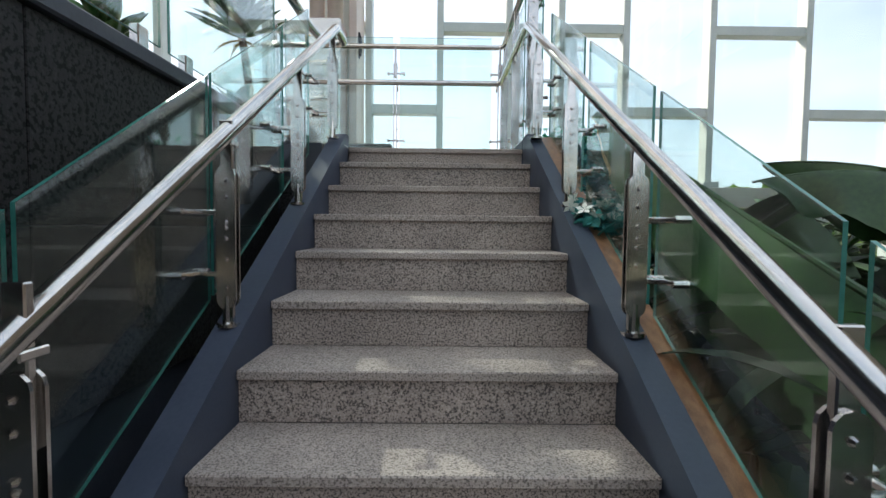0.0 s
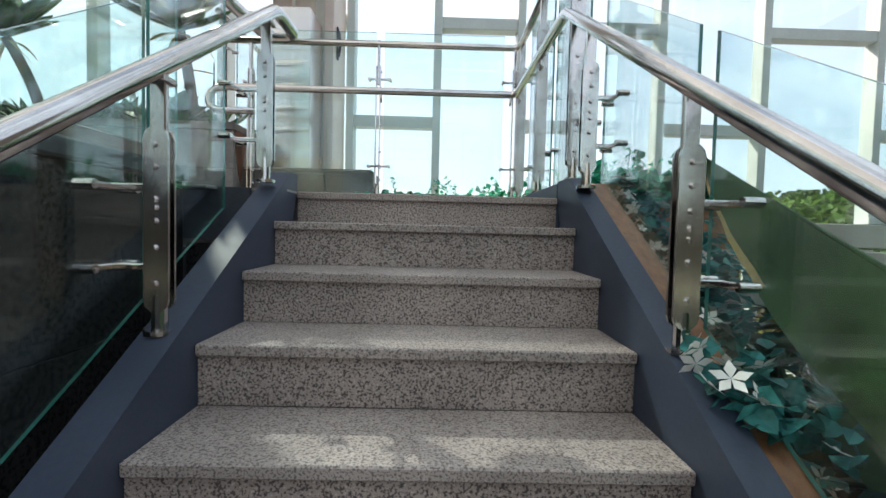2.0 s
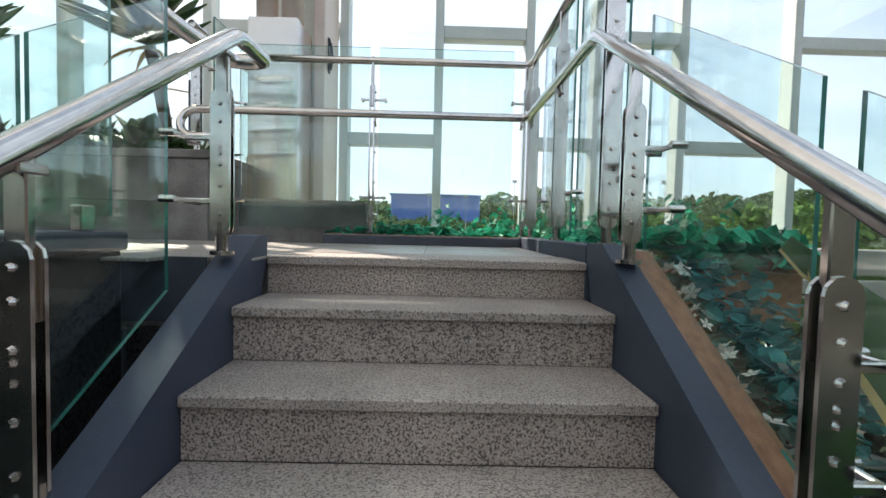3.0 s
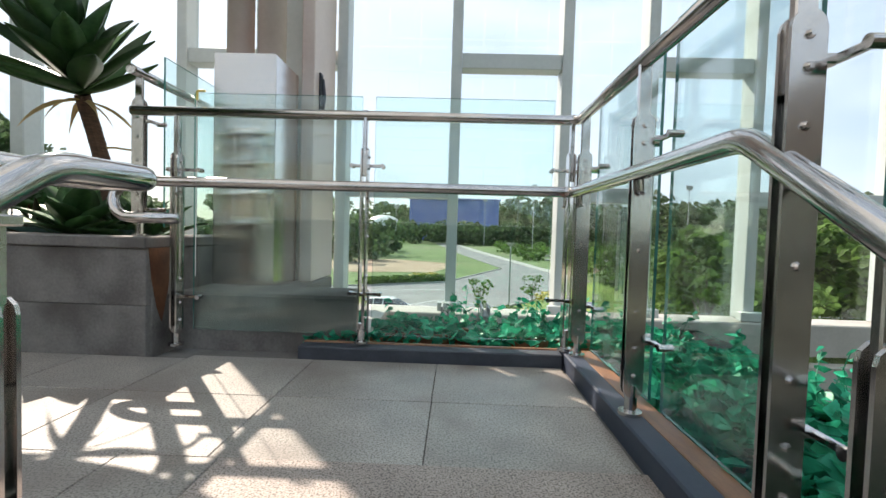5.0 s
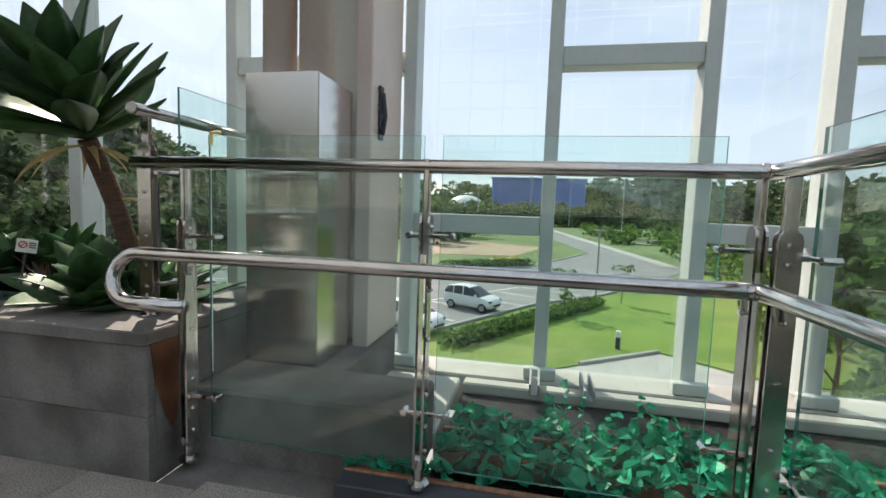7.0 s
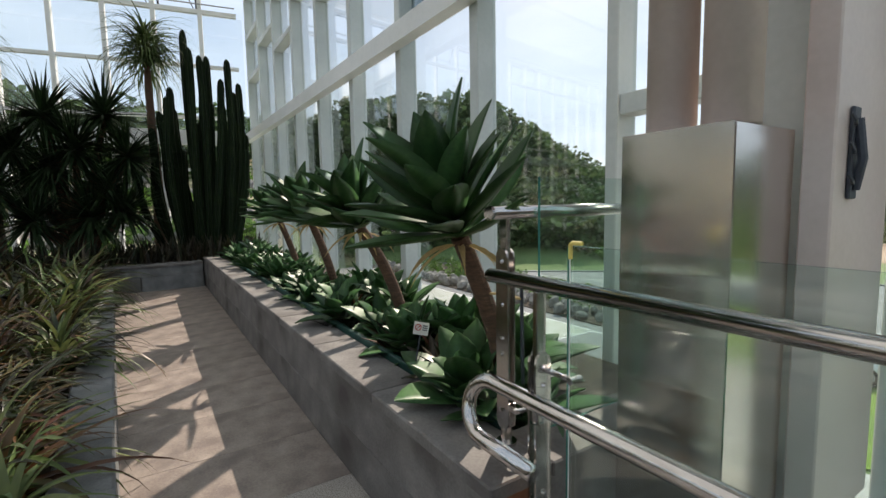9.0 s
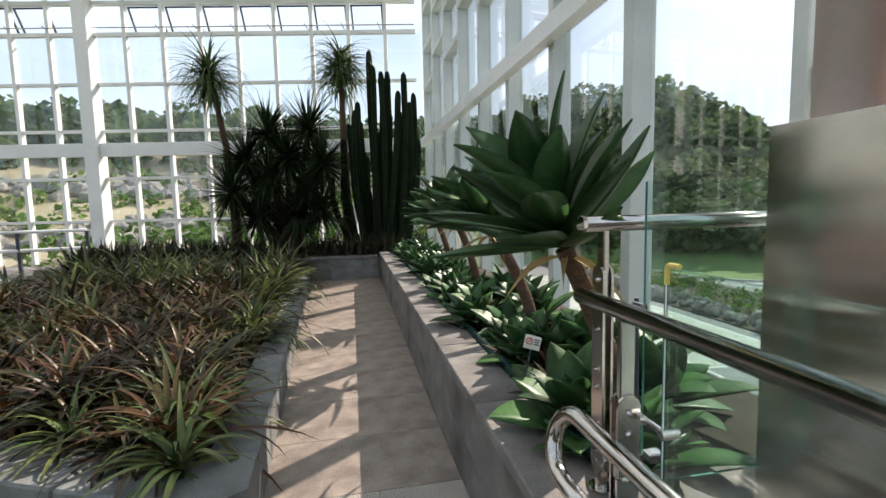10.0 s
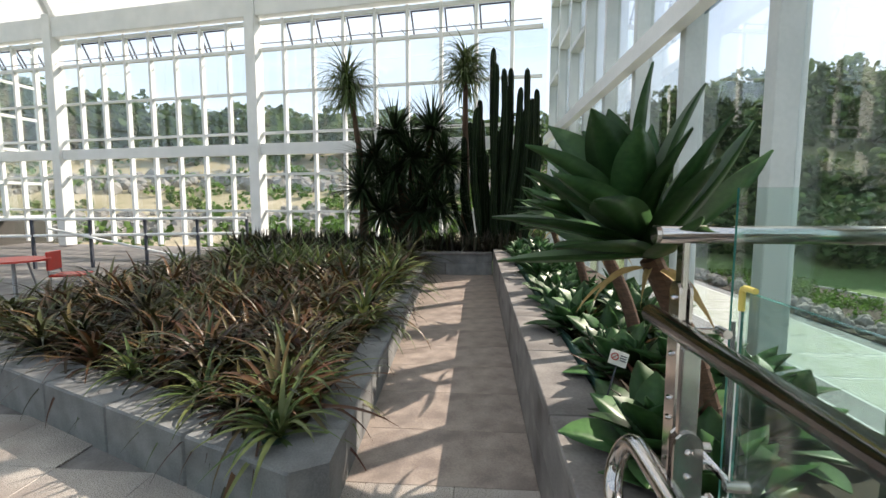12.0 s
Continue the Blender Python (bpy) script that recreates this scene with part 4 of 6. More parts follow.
def tree_agave(x, y, z0, crown, lean, n, length, seed, group="tree agaves"):
    r = random.Random(seed)
    th = thing("tree_agave", "large green foxtail agave on a bare brown trunk in the planter", "agave", group, pose(x, y, z0))
    c = Vector(crown) - Vector((x, y, z0))
    mid = c * 0.5 + Vector(lean)
    pts = [Vector((0, 0, 0)).lerp(mid, t).lerp(mid.lerp(c, t), t) for t in (k / 12 for k in range(13))]
    bm = tube(B(), pts, 0.045, 12, 0.038)
    for k in range(1, 12):
        tube(bm, [pts[k] - Vector((0, 0, 0.006)), pts[k] + Vector((0, 0, 0.006))], 0.047 - 0.0005 * k, 12)
    part("trunk", bm, TRUNK, th, "ringed brown trunk")
    agave_crown(th, Matrix.Translation(c) @ pose(0, 0, 0, 23, 3, 0) @ pose(0, 0, 0, 0, 0, r.uniform(0, 360)), n, length, 0.158, 0.26, 1.34, r)
    dry = B()
    for i in range(6):
        leaf(dry, (0, 0, -0.03), i * 1.1 + r.uniform(0, 0.5), -0.2, r.uniform(0.14, 0.34), 0.03, 0.9, 0.6, 6, 1.2, 0, r, 1.5)
    d = part("dry_leaves", dry, DRYLEAF, th, "withered yellow lower leaves")
    d.location = c
    return th


tree_agave(-1.97, 1.80, 0.44, (-1.94, 1.51, 1.29), (0.0, 0.11, -0.05), 29, 0.56, 8)
tree_agave(-3.35, 1.98, 0.44, (-3.42, 1.68, 1.27), (0.05, 0.12, 0), 30, 0.57, 4)
tree_agave(-5.0, 2.05, 0.44, (-5.0, 1.8, 1.28), (0.08, 0.05, 0), 30, 0.58, 5)
tree_agave(-6.7, 2.15, 0.44, (-6.7, 1.9, 1.24), (-0.05, 0.05, 0), 32, 0.54, 6)


def rosette_plant(kind, label, cat, group, mat_, n, length, width, lift0, lift1, droop, seed, thick=0.008, at=None, fold=0.32, seg=7, tip=1.8, split=False):
    r = random.Random(seed)
    th = thing(kind, label, cat, group, at)
    bm = B()
    for i in range(n):
        f = i / (n - 1)
        if split and i:
            part("leaf", fix(bm), mat_, th, smooth=True)
            bm = B()
        leaf(bm, (r.uniform(-0.02, 0.02), r.uniform(-0.02, 0.02), 0.03 * f), i * 2.39996 + r.uniform(-0.3, 0.3), lift0 + (lift1 - lift0) * f + r.uniform(-0.12, 0.12), length * (1 - 0.25 * f) * r.uniform(0.8, 1.15), width * r.uniform(0.85, 1.15),
             droop * r.uniform(0.6, 1.3), fold, seg, tip, thick, r, r.uniform(-0.3, 0.3), 0.45 if width > 0.05 else 0.2)
    part("leaf" if split else "leaves", fix(bm) if thick else bm, mat_, th, smooth=True)
    return th


low = [rosette_plant("agave", "low green foxtail agave rosette in the planter", "agave", "low agaves", AGAVE, 24, 0.36, 0.145, 0.25, 1.42, 0.42, 20 + k, fold=0.22, tip=2.3, split=True) for k in range(3)]
spots = [(-1.92, 1.70, 1.12), (-1.78, 1.72, 1.1), (-2.25, 2.1, 1.3), (-2.6, 2.2, 1.2)]
low[0].matrix_basis = pose(-2.03, 1.62, 0.50, 8, 0, 20) @ Matrix.Scale(1.2, 4)
r = random.Random(11)
for x, y, s in spots[1:]:
    copy_thing(low[r.randrange(3)], pose(x, y, 0.45, r.uniform(-6, 6), r.uniform(-6, 6), r.uniform(0, 360))).scale = (s,) * 3
low[1].matrix_basis = pose(-2.45, 2.1, 0.45)
low[2].matrix_basis = pose(-2.75, 1.80, 0.45, 0, 0, 70)
for i in range(46):
    x = -2.6 - 0.165 * i + r.uniform(-0.08, 0.08)
    y = (1.68 if i % 2 else 2.05) + r.uniform(-0.07, 0.15)
    c = copy_thing(low[r.randrange(3)], pose(x, y, 0.46 + r.uniform(0, 0.1), r.uniform(-18, 18), r.uniform(-18, 18), r.uniform(0, 360)))
    c.scale = (r.uniform(0.7, 1.15),) * 3
vase = [rosette_plant("vase_bromeliad", "brown and green vase bromeliad in the planter", "bromeliad", "vase bromeliads", BROMR if k else SNAKE, 13, 0.26, 0.05, 0.55, 1.35, 0.5, 40 + k, 0.003) for k in range(2)]
vase[0].matrix_basis = pose(-2.28, 1.66, 0.45)
vase[1].matrix_basis = pose(-2.5, 1.70, 0.45)
for i in range(12):
    copy_thing(vase[i % 2], pose(-2.4 - 0.12 * i + r.uniform(-0.05, 0.05), 1.66 + r.uniform(-0.04, 0.2), 0.45, r.uniform(-12, 12), r.uniform(-12, 12), r.uniform(0, 360))).scale = (r.uniform(1.0, 1.5),) * 3
stake = thing("plant_stake", "thin dark metal stake tied to the agave", "stake")
part("rod", tube(B(), [(-1.78, 1.72, 0.44), (-1.77, 1.70, 1.12)], 0.008, 8), DARKSTEEL, stake)
part("tie", tube(B(), [(-1.77, 1.70, 1.03), (-1.88, 1.66, 1.04), (-1.97, 1.63, 1.03)], 0.006, 6), DRYLEAF, stake)

# bromeliads of the low bed
protos = []
for k in range(8):
    mt = BROMG if k in (0,) else BROMR if k in (1, 2) else BROM
    lab = "green strap-leaved bromeliad in the low bed" if k == 0 else "reddish brown bromeliad in the low bed" if k < 3 else "dark strap-leaved bromeliad in the low bed"
    protos.append(rosette_plant("bromeliad", lab, "bromeliad", "bed bromeliads", mt, 46, 0.56, 0.030, 0.30, 1.5, 1.75, 60 + k, 0, None, 0.35, 8, 1.5, split=k in (1, 2)))
placed = [0] * 8


def in_bed(x, y):
    f = (-2.60 - x) / 7.25
    if not 0 < f < 1:
        return False
    top = -0.08 - 0.36 * f
    front_y = 0.0 + (x + 2.62) * (3.4 / 1.5)
    return front_y < y < top and y > -4.0


r = random.Random(5)
x = -2.55
while x > -9.7:
    y = -0.02
    while y > -4.0:
        px, py = x + r.uniform(-0.09, 0.09), y + r.uniform(-0.09, 0.09)
        if in_bed(px, py):
            d = 1.0
            warm = -6.5 < px < -3.4 and -2.2 < py < -0.5
            k = r.choice((1, 2, 1, 2, 3, 4)) if warm and r.random() < 0.6 else r.choice((0, 0, 0, 3, 5)) if px < -7.2 and r.random() < 0.75 else r.choice((3, 4, 5, 6, 7, 3, 6, 0, 1))
            m = pose(px, py, 0.19, r.uniform(-10, 10), r.uniform(-10, 10), r.uniform(0, 360))
            s = r.uniform(0.95, 1.36) * (1 + 0.42 * min(1.0, max(0.0, (-3.6 - px) / 4.0)))
            if not placed[k]:
                protos[k].matrix_basis = m
                protos[k].scale = (s,) * 3
            else:
                copy_thing(protos[k], m).scale = (s,) * 3
            placed[k] += 1
        y -= 0.27 if x > -5.5 else 0.36
    x -= 0.27 if x > -5.5 else 0.36
cornerp = rosette_plant("bromeliad", "pale green and yellow bromeliad drooping over the kerb", "bromeliad", "bed bromeliads", BROMG, 32, 0.54, 0.036, 0.2, 1.35, 1.45, 99, 0, pose(-2.56, -0.10, 0.25), 0.35, 9, 1.5, split=True)
pot = thing("plant_pot", "small dark green plastic pot in the bed", "pot")
part("pot", tube(B(), [(-2.545, -0.115, 0.16), (-2.545, -0.115, 0.262)], 0.055, 14, 0.07), GREENTRAY, pot)
for k in range(3):
    copy_thing(cornerp, pose((-2.95, -3.3, -2.75)[k], (-0.75, -1.5, -0.25)[k], 0.24, 0, 0, 80 * k)).scale = (0.85,) * 3

# far planter: yucca, ponytail palms, cactus, low leaf row
def yucca_head(bm, c, n, length, width, r, low_=-0.9):
    for i in range(n):
        leaf(bm, c, r.uniform(0, 6.283), math.asin(r.uniform(math.sin(low_), 1)), length * r.uniform(0.8, 1.1), width, r.uniform(0.1, 0.4), 0.3, 4, 1.2, 0, r, 0, 0.2)


yu = thing("yucca", "dark spiky yucca with several heads in the far planter", "yucca", at=pose(-11.0, -0.62, 0.4))
r = random.Random(8)
heads = [(-0.1, -0.85, 2.1), (0.1, -0.35, 1.8), (0.0, 0.5, 2.75), (0.15, 0.8, 2.0), (0.2, 0.05, 2.1), (0.1, 0.45, 1.4), (-0.1, -0.6, 1.3), (0.2, -1.1, 1.4), (0.1, -0.35, 2.65), (0.25, 0.2, 0.9), (0.3, -0.6, 0.85), (0.25, 0.7, 1.0)]
for h_ in heads:
    part("stem", tube(B(), [(0, 0.0, 0), (h_[0] * 0.5, h_[1] * 0.35, h_[2] * 0.45), h_], 0.10, 8, 0.05), TRUNK, yu)
    bm = B()
    yucca_head(bm, h_, 210, 0.95, 0.058, r)
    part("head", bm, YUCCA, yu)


def ponytail(x, y, trunk, seed, label):
    r = random.Random(seed)
    th = thing("ponytail_palm", label, "palm", "ponytail palms", pose(x, y, 0.4))
    part("trunk", tube(B(), trunk, 0.12, 10, 0.045), TRUNK, th)
    bm, c = B(), trunk[-1]
    for i in range(420):
        leaf(bm, (c[0], c[1], c[2] - r.uniform(0, 0.7)), r.uniform(0, 6.283), r.uniform(-0.2, 1.5), r.uniform(0.6, 1.25), 0.036, r.uniform(1.2, 2.6), 0.2, 7, 1.0, 0, r)
    part("crown", bm, PONY, th)
    return th


ponytail(-11.1, -1.75, [(0, 0, 0), (0.05, 0.0, 1.0), (0.0, -0.1, 2.4), (0.0, -0.35, 4.0)], 1, "tall thin ponytail palm with a drooping crown")
ponytail(-11.3, 0.62, [(0, 0, 0), (0, 0.02, 1.5), (0, 0.0, 3.0), (0, 0.0, 4.4)], 2, "tall ponytail palm beside the cactus")
ca = thing("column_cactus", "dense clump of tall dark ribbed column cactus", "cactus", at=pose(-10.9, 1.42, 0.2))
r = random.Random(4)
tips = [(-0.80, 3.0), (-0.62, 3.4), (-0.5, 3.2), (-0.42, 3.9), (-0.3, 3.5), (-0.18, 4.1), (-0.1, 4.6), (0.02, 4.2), (0.1, 3.6), (0.2, 4.3), (0.3, 3.9), (0.42, 3.3), (0.5, 4.0), (0.62, 3.5), (0.72, 3.9), (0.82, 3.0), (-0.95, 2.3), (0.0, 3.0), (0.35, 2.8), (-0.3, 2.6), (-0.7, 2.2), (0.55, 2.6), (-0.05, 2.3), (0.2, 3.4), (-0.55, 2.8), (0.75, 2.4)]
for dy, h_ in tips:
    dy *= 1.12
    h_ *= r.uniform(0.88, 1.06)
    bend = r.uniform(-0.12, 0.12)
    bm = B()
    ox = r.uniform(-0.3, 0.35)
    rings, ribs = [], 7
    for f in (0.0, 0.15, 0.3, 0.5, 0.7, 0.86, 0.955, 0.987, 1.0):
        rad = 0.056 * (0.8 + 0.2 * min(1, f * 6)) * (1 if f < 0.96 else 0.75 if f < 0.99 else 0.15)
        rings.append([bm.verts.new((ox + rad * (1.25 if j % 2 else 0.85) * math.cos(math.pi * j / ribs) + 0.1 * math.sin(3 * f + dy), dy * (0.55 + 0.45 * min(1, f * 1.6)) + bend * math.sin(2.6 * f + 4 * dy) + rad * (1.25 if j % 2 else 0.85) * math.sin(math.pi * j / ribs), f * h_)) for j in range(2 * ribs)])
    for a, b in zip(rings, rings[1:]):
        for j in range(2 * ribs):
            bm.faces.new((a[j], a[(j + 1) % (2 * ribs)], b[(j + 1) % (2 * ribs)], b[j]))
    bm.faces.new(rings[-1])
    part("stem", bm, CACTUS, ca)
bm = B()
r = random.Random(9)
for i in range(1500):
    leaf(bm, (r.uniform(-10.9, -10.1), r.uniform(-4.6, 2.4), 0.38), r.uniform(0, 6.28), r.uniform(0.8, 1.5), r.uniform(0.35, 0.62), 0.05, 0.2, 0.4, 3, 1.5, 0, r)
tagged(part("low_leaf_row", bm, SNAKE), "row of short dark upright leaves along the far planter", "plants", kind="stuff")

# ivy and flowers of plastic
r = random.Random(12)


def ivy_leaves(bm, n, where, size=0.026):
    for i in range(n):
        p = Vector(where(r))
        a, t, s = r.uniform(0, 6.283), r.uniform(-0.9, 0.9), size * r.uniform(0.6, 1.4)
        rot = Euler((t, r.uniform(-0.9, 0.9), a)).to_matrix()
        vs = [bm.verts.new(p + rot @ (Vector(q) * s)) for q in ((0, -1, 0), (0.95, -0.35, 0.25), (0.6, 0.6, 0.1), (0, 1.15, -0.1), (-0.6, 0.6, 0.1), (-0.95, -0.35, 0.25), (0, 0, -0.1))]
        for k in range(6):
            bm.faces.new((vs[6], vs[k], vs[(k + 1) % 6]))


def ivy_sprigs(bm, n, x0, x1, y0, y1, z):
    """Thin stems that rise out of the ivy, with leaves along them."""
    for i in range(n):
        p, d = Vector((r.uniform(x0, x1), r.uniform(y0, y1), z)), Vector((r.uniform(-0.6, 0.6), r.uniform(-0.6, 0.6), 1)).normalized()
        h = r.uniform(0.10, 0.24)
        q = p + d * h
        tube(bm, [p, p.lerp(q, 0.5) + Vector((r.uniform(-0.02, 0.02), r.uniform(-0.02, 0.02), 0)), q], 0.0025, 5, 0.0015)
        for k in range(7):
            c = p.lerp(q, 0.25 + 0.75 * k / 6)
            ivy_leaves(bm, 1, lambda rr: c + Vector((rr.uniform(-0.02, 0.02), rr.uniform(-0.02, 0.02), 0)), 0.022)


def clumpy(x0, x1, y0, y1, z0, z1, s):
    def f(rr):
        x, y = rr.uniform(x0, x1), rr.uniform(y0, y1)
        hgt = 0.35 + 0.65 * (0.5 + 0.5 * noise.noise(Vector((x * 4 + s, y * 4, s))))
        return x, y, z0 + (z1 - z0) * hgt * rr.random() ** 0.6
    return f


bm = B()
ivy_leaves(bm, 900, clumpy(-0.38, 1.45, 1.55, 2.05, -0.05, 0.13, 1), 0.031)
ivy_sprigs(bm, 30, -0.3, 1.4, 1.6, 2.0, 0.03)
ivy_leaves(bm, 70, clumpy(-0.72, -0.3, 1.47, 1.50, 0.0, 0.10, 2), 0.03)
tagged(part("plastic_ivy", bm, IVY), "bright green plastic ivy in the trough below the windows", "ivy", kind="stuff")
bm = B()
ivy_leaves(bm, 1500, clumpy(0.82, 1.48, -0.02, 1.48, -0.06, 0.15, 3), 0.038)
ivy_sprigs(bm, 34, 0.85, 1.4, 0.05, 1.45, 0.04)
tagged(part("plastic_ivy", bm, IVY), "bright green plastic ivy in the trough beside the landing", "ivy", kind="stuff")
bm, fl = B(), B()


def flower(bm_, p, s):
    rot = Euler((r.uniform(-1.0, 1.0), r.uniform(-1.0, 1.0), r.uniform(0, 6))).to_matrix()
    for k in range(5):
        a = k * 1.2566
        d, e = Vector((math.cos(a), math.sin(a), 0.15)), Vector((-math.sin(a), math.cos(a), 0))
        q = [p, p + rot @ ((d * 0.5 + e * 0.28) * s), p + rot @ (d * s), p + rot @ ((d * 0.5 - e * 0.28) * s)]
        bm_.faces.new([bm_.verts.new(v) for v in q])


for k in range(900):
    y = 0.04 - 0.80 * r.random()
    p = Vector((r.uniform(0.86, 1.12), y, min(0.0, nose(y) + 0.12) - 0.42 * r.random()))
    ivy_leaves(bm, 1, lambda rr: p, 0.022)
for k in range(130):
    y = -0.84 - 0.42 * r.random()
    p = Vector((r.uniform(0.80, 1.0), y, nose(y) + r.uniform(-0.12, 0.16)))
    ivy_leaves(bm, 1, lambda rr: p, 0.027)
for k in range(70):
    y = 0.0 - 0.72 * r.random()
    flower(fl, Vector((r.uniform(0.80, 0.86), y, min(0.0, nose(y) + 0.12) - 0.36 * r.random())), r.uniform(0.022, 0.036))
for k in range(14):
    y = -0.84 - 0.42 * r.random()
    flower(fl, Vector((r.uniform(0.80, 0.9), y, nose(y) + r.uniform(-0.08, 0.16))), r.uniform(0.03, 0.042))
for k in range(60):
    p = Vector((r.uniform(0.66, 0.79), -1.16 + r.uniform(-0.1, 0.09), 0)); p.z = nose(p.y) + 0.125 + r.uniform(0.0, 0.07)
    ivy_leaves(bm, 1, lambda rr: p, 0.026)
for k in range(9):
    p = Vector((r.uniform(0.62, 0.78), -1.16 + r.uniform(-0.1, 0.1), 0)); p.z = nose(p.y) + 0.16 + r.uniform(0.0, 0.06)
    flower(fl, p, r.uniform(0.03, 0.045))
tagged(part("plastic_foliage", bm, TEAL), "teal plastic foliage beside the sloping timber edge", "foliage", kind="stuff")
tagged(part("plastic_flowers", fl, PETAL), "white plastic lily flowers among teal foliage", "flowers", kind="stuff")


def banana(x, y, top, n, length, seed, yaw0):
    r = random.Random(seed)
    th = thing("banana_plant", "broad-leaved green banana plant beside the stairs", "banana plant", "banana plants", pose(x, y, LOW))
    h_ = top - LOW
    part("stem", tube(B(), [(0, 0, 0), (0.03, 0.02, h_ * 0.5), (0, 0, h_)], 0.11, 10, 0.05), BANANA, th)
    for i in range(n):
        bm = B()
        leaf(bm, (0, 0, h_ - 0.15 + 0.02 * i), yaw0 + i * 2.39996, r.uniform(0.3, 1.2), length * r.uniform(0.8, 1.1), 0.27, r.uniform(0.9, 1.9), 0.3, 12, 2.2, 0.004, r, r.uniform(-0.4, 0.4), 0.3)
        part("leaf", fix(bm), BANANA, th, smooth=True)
    return th


banana(2.5, 0.0, -0.75, 7, 1.25, 1, 0.4)
banana(1.9, -1.2, -1.05, 7, 1.2, 2, 1.4)
banana(2.9, -1.6, -0.9, 7, 1.2, 3, 2.4)
banana(1.6, -2.4, -1.15, 7, 1.1, 4, 0.2)
banana(1.75, -0.5, -0.7, 7, 1.1, 5, 3.0)
banana(3.6, -0.6, -0.45, 7, 1.3, 6, 5.0)


def banana_blade(parent, base, mid, tip, width, hang, seed, dry=0.0):
    """A long leaf folded along its midrib: both halves hang from it, rippled and torn at the margin."""
    rr = random.Random(seed)
    o = parent.matrix_basis.translation
    a, b, c = Vector(base) - o, Vector(mid) - o, Vector(tip) - o
    n, cols = 44, 10
    side = (c - a).cross(Vector((0, 0, 1))).normalized()
    bm, ripple, tear = B(), rr.uniform(0, 6), 0.0
    lines = []
    for i in range(n + 1):
        f = i / n
        p = a.lerp(b, f).lerp(b.lerp(c, f), f)
        w = width * 0.5 * min(1.0, (0.10 + 2.4 * f)) * (1 - max(0.0, (f - 0.62) / 0.38) ** 2.2) + 0.004
        tear = 0.75 * tear + rr.uniform(-0.03, 0.03)
        row = []
        for s_ in (-1, 1):
            half = []
            for k in range(cols + 1):
                u = k / cols
                wob = 0.03 * u * math.sin(ripple + 17 * f + s_) + 0.02 * u ** 3 * math.sin(2 * ripple + 41 * f) + tear * u * u
                half.append(bm.verts.new(p + side * s_ * (w * u * math.cos(hang) + wob * 0.6) + Vector((0, 0, -w * u * u ** 0.3 * math.sin(hang) + wob * 0.5 + 0.004 * u * math.sin(60 * f + 2 * u)))))
            row.append(half)
        lines.append(row)
    for i, (p, q) in enumerate(zip(lines, lines[1:])):
        for h in range(2):
            for k in range(cols):
                fc = bm.faces.new((p[h][k], p[h][k + 1], q[h][k + 1], q[h][k]))
                fc.material_index = 1 if dry and k >= cols - 1 and i / n > 1 - dry else 0
    part("leaf", fix(bm), (BANANA, DRYLEAF), parent, "broad leaf with a withered margin" if dry else "", smooth=True)
    part("midrib", tube(B(), [a.lerp(b, f).lerp(b.lerp(c, f), f) - Vector((0, 0, 0.006)) for f in (k / 10 for k in range(11))], 0.016, 8, 0.004), BANANA, parent)


near = banana(1.55, -2.75, -1.15, 4, 0.9, 14, 5.2)
banana_blade(near, (1.35, -2.72, -1.12), (0.98, -1.75, -0.52), (0.93, -0.60, 0.09), 0.62, 1.25, 31, 0.2)
banana_blade(near, (1.45, -2.65, -1.3), (1.25, -1.9, -0.95), (1.15, -0.75, -0.45), 0.60, 1.15, 32)
tall = banana(2.75, -1.75, -1.0, 4, 1.0, 15, 2.0)
banana_blade(tall, (2.9, -1.7, -0.95), (2.75, -0.8, -0.1), (2.02, -0.40, -0.16), 0.56, 1.3, 33)
banana_blade(tall, (2.72, -1.72, -1.1), (2.1, -1.6, -0.15), (1.45, -1.15, -0.35), 0.60, 1.1, 34)
guard = thing("guard_railing", "dark steel guard railing in the lower hall below the stairs", "railing")
part("rail", tube(B(), [(1.56, -3.4, -0.84), (1.56, 1.2, -0.84)], 0.022, 12), STEEL, guard, smooth=True)
for k in range(5):
    part("post", tube(B(), [(1.56, -3.3 + 1.1 * k, LOW), (1.56, -3.3 + 1.1 * k, -0.86)], 0.018, 10), STEEL, guard)
board = thing("notice_board", "red notice board with a small green panel by the lower windows", "board")
part("panel", box(B(), 3.95, 4.95, 2.40, 2.43, -1.60, -1.09, 0.004), REDPLASTIC, board)
part("green_panel", box(B(), 4.28, 4.46, 2.392, 2.398, -1.46, -1.24, 0.002), GREENTRAY, board)
for x in (4.0, 4.9):
    part("leg", box(B(), x - 0.02, x + 0.02, 2.432, 2.47, LOW, -1.1), GREYMETAL, board)
bm = B()
for i in range(2600):
    x, y = r.uniform(0.95, 5.5), r.uniform(-3.2, 2.5)
    leaf(bm, (x, y, LOW + r.uniform(0, (-0.75 if y < 0.3 else -0.45) - LOW)), r.uniform(0, 6.28), r.uniform(-0.6, 0.7), r.uniform(0.25, 0.55), 0.10, r.uniform(0.5, 1.6), 0.3, 4, 1.6, 0, r)
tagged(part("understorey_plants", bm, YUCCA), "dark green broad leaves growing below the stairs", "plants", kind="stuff")

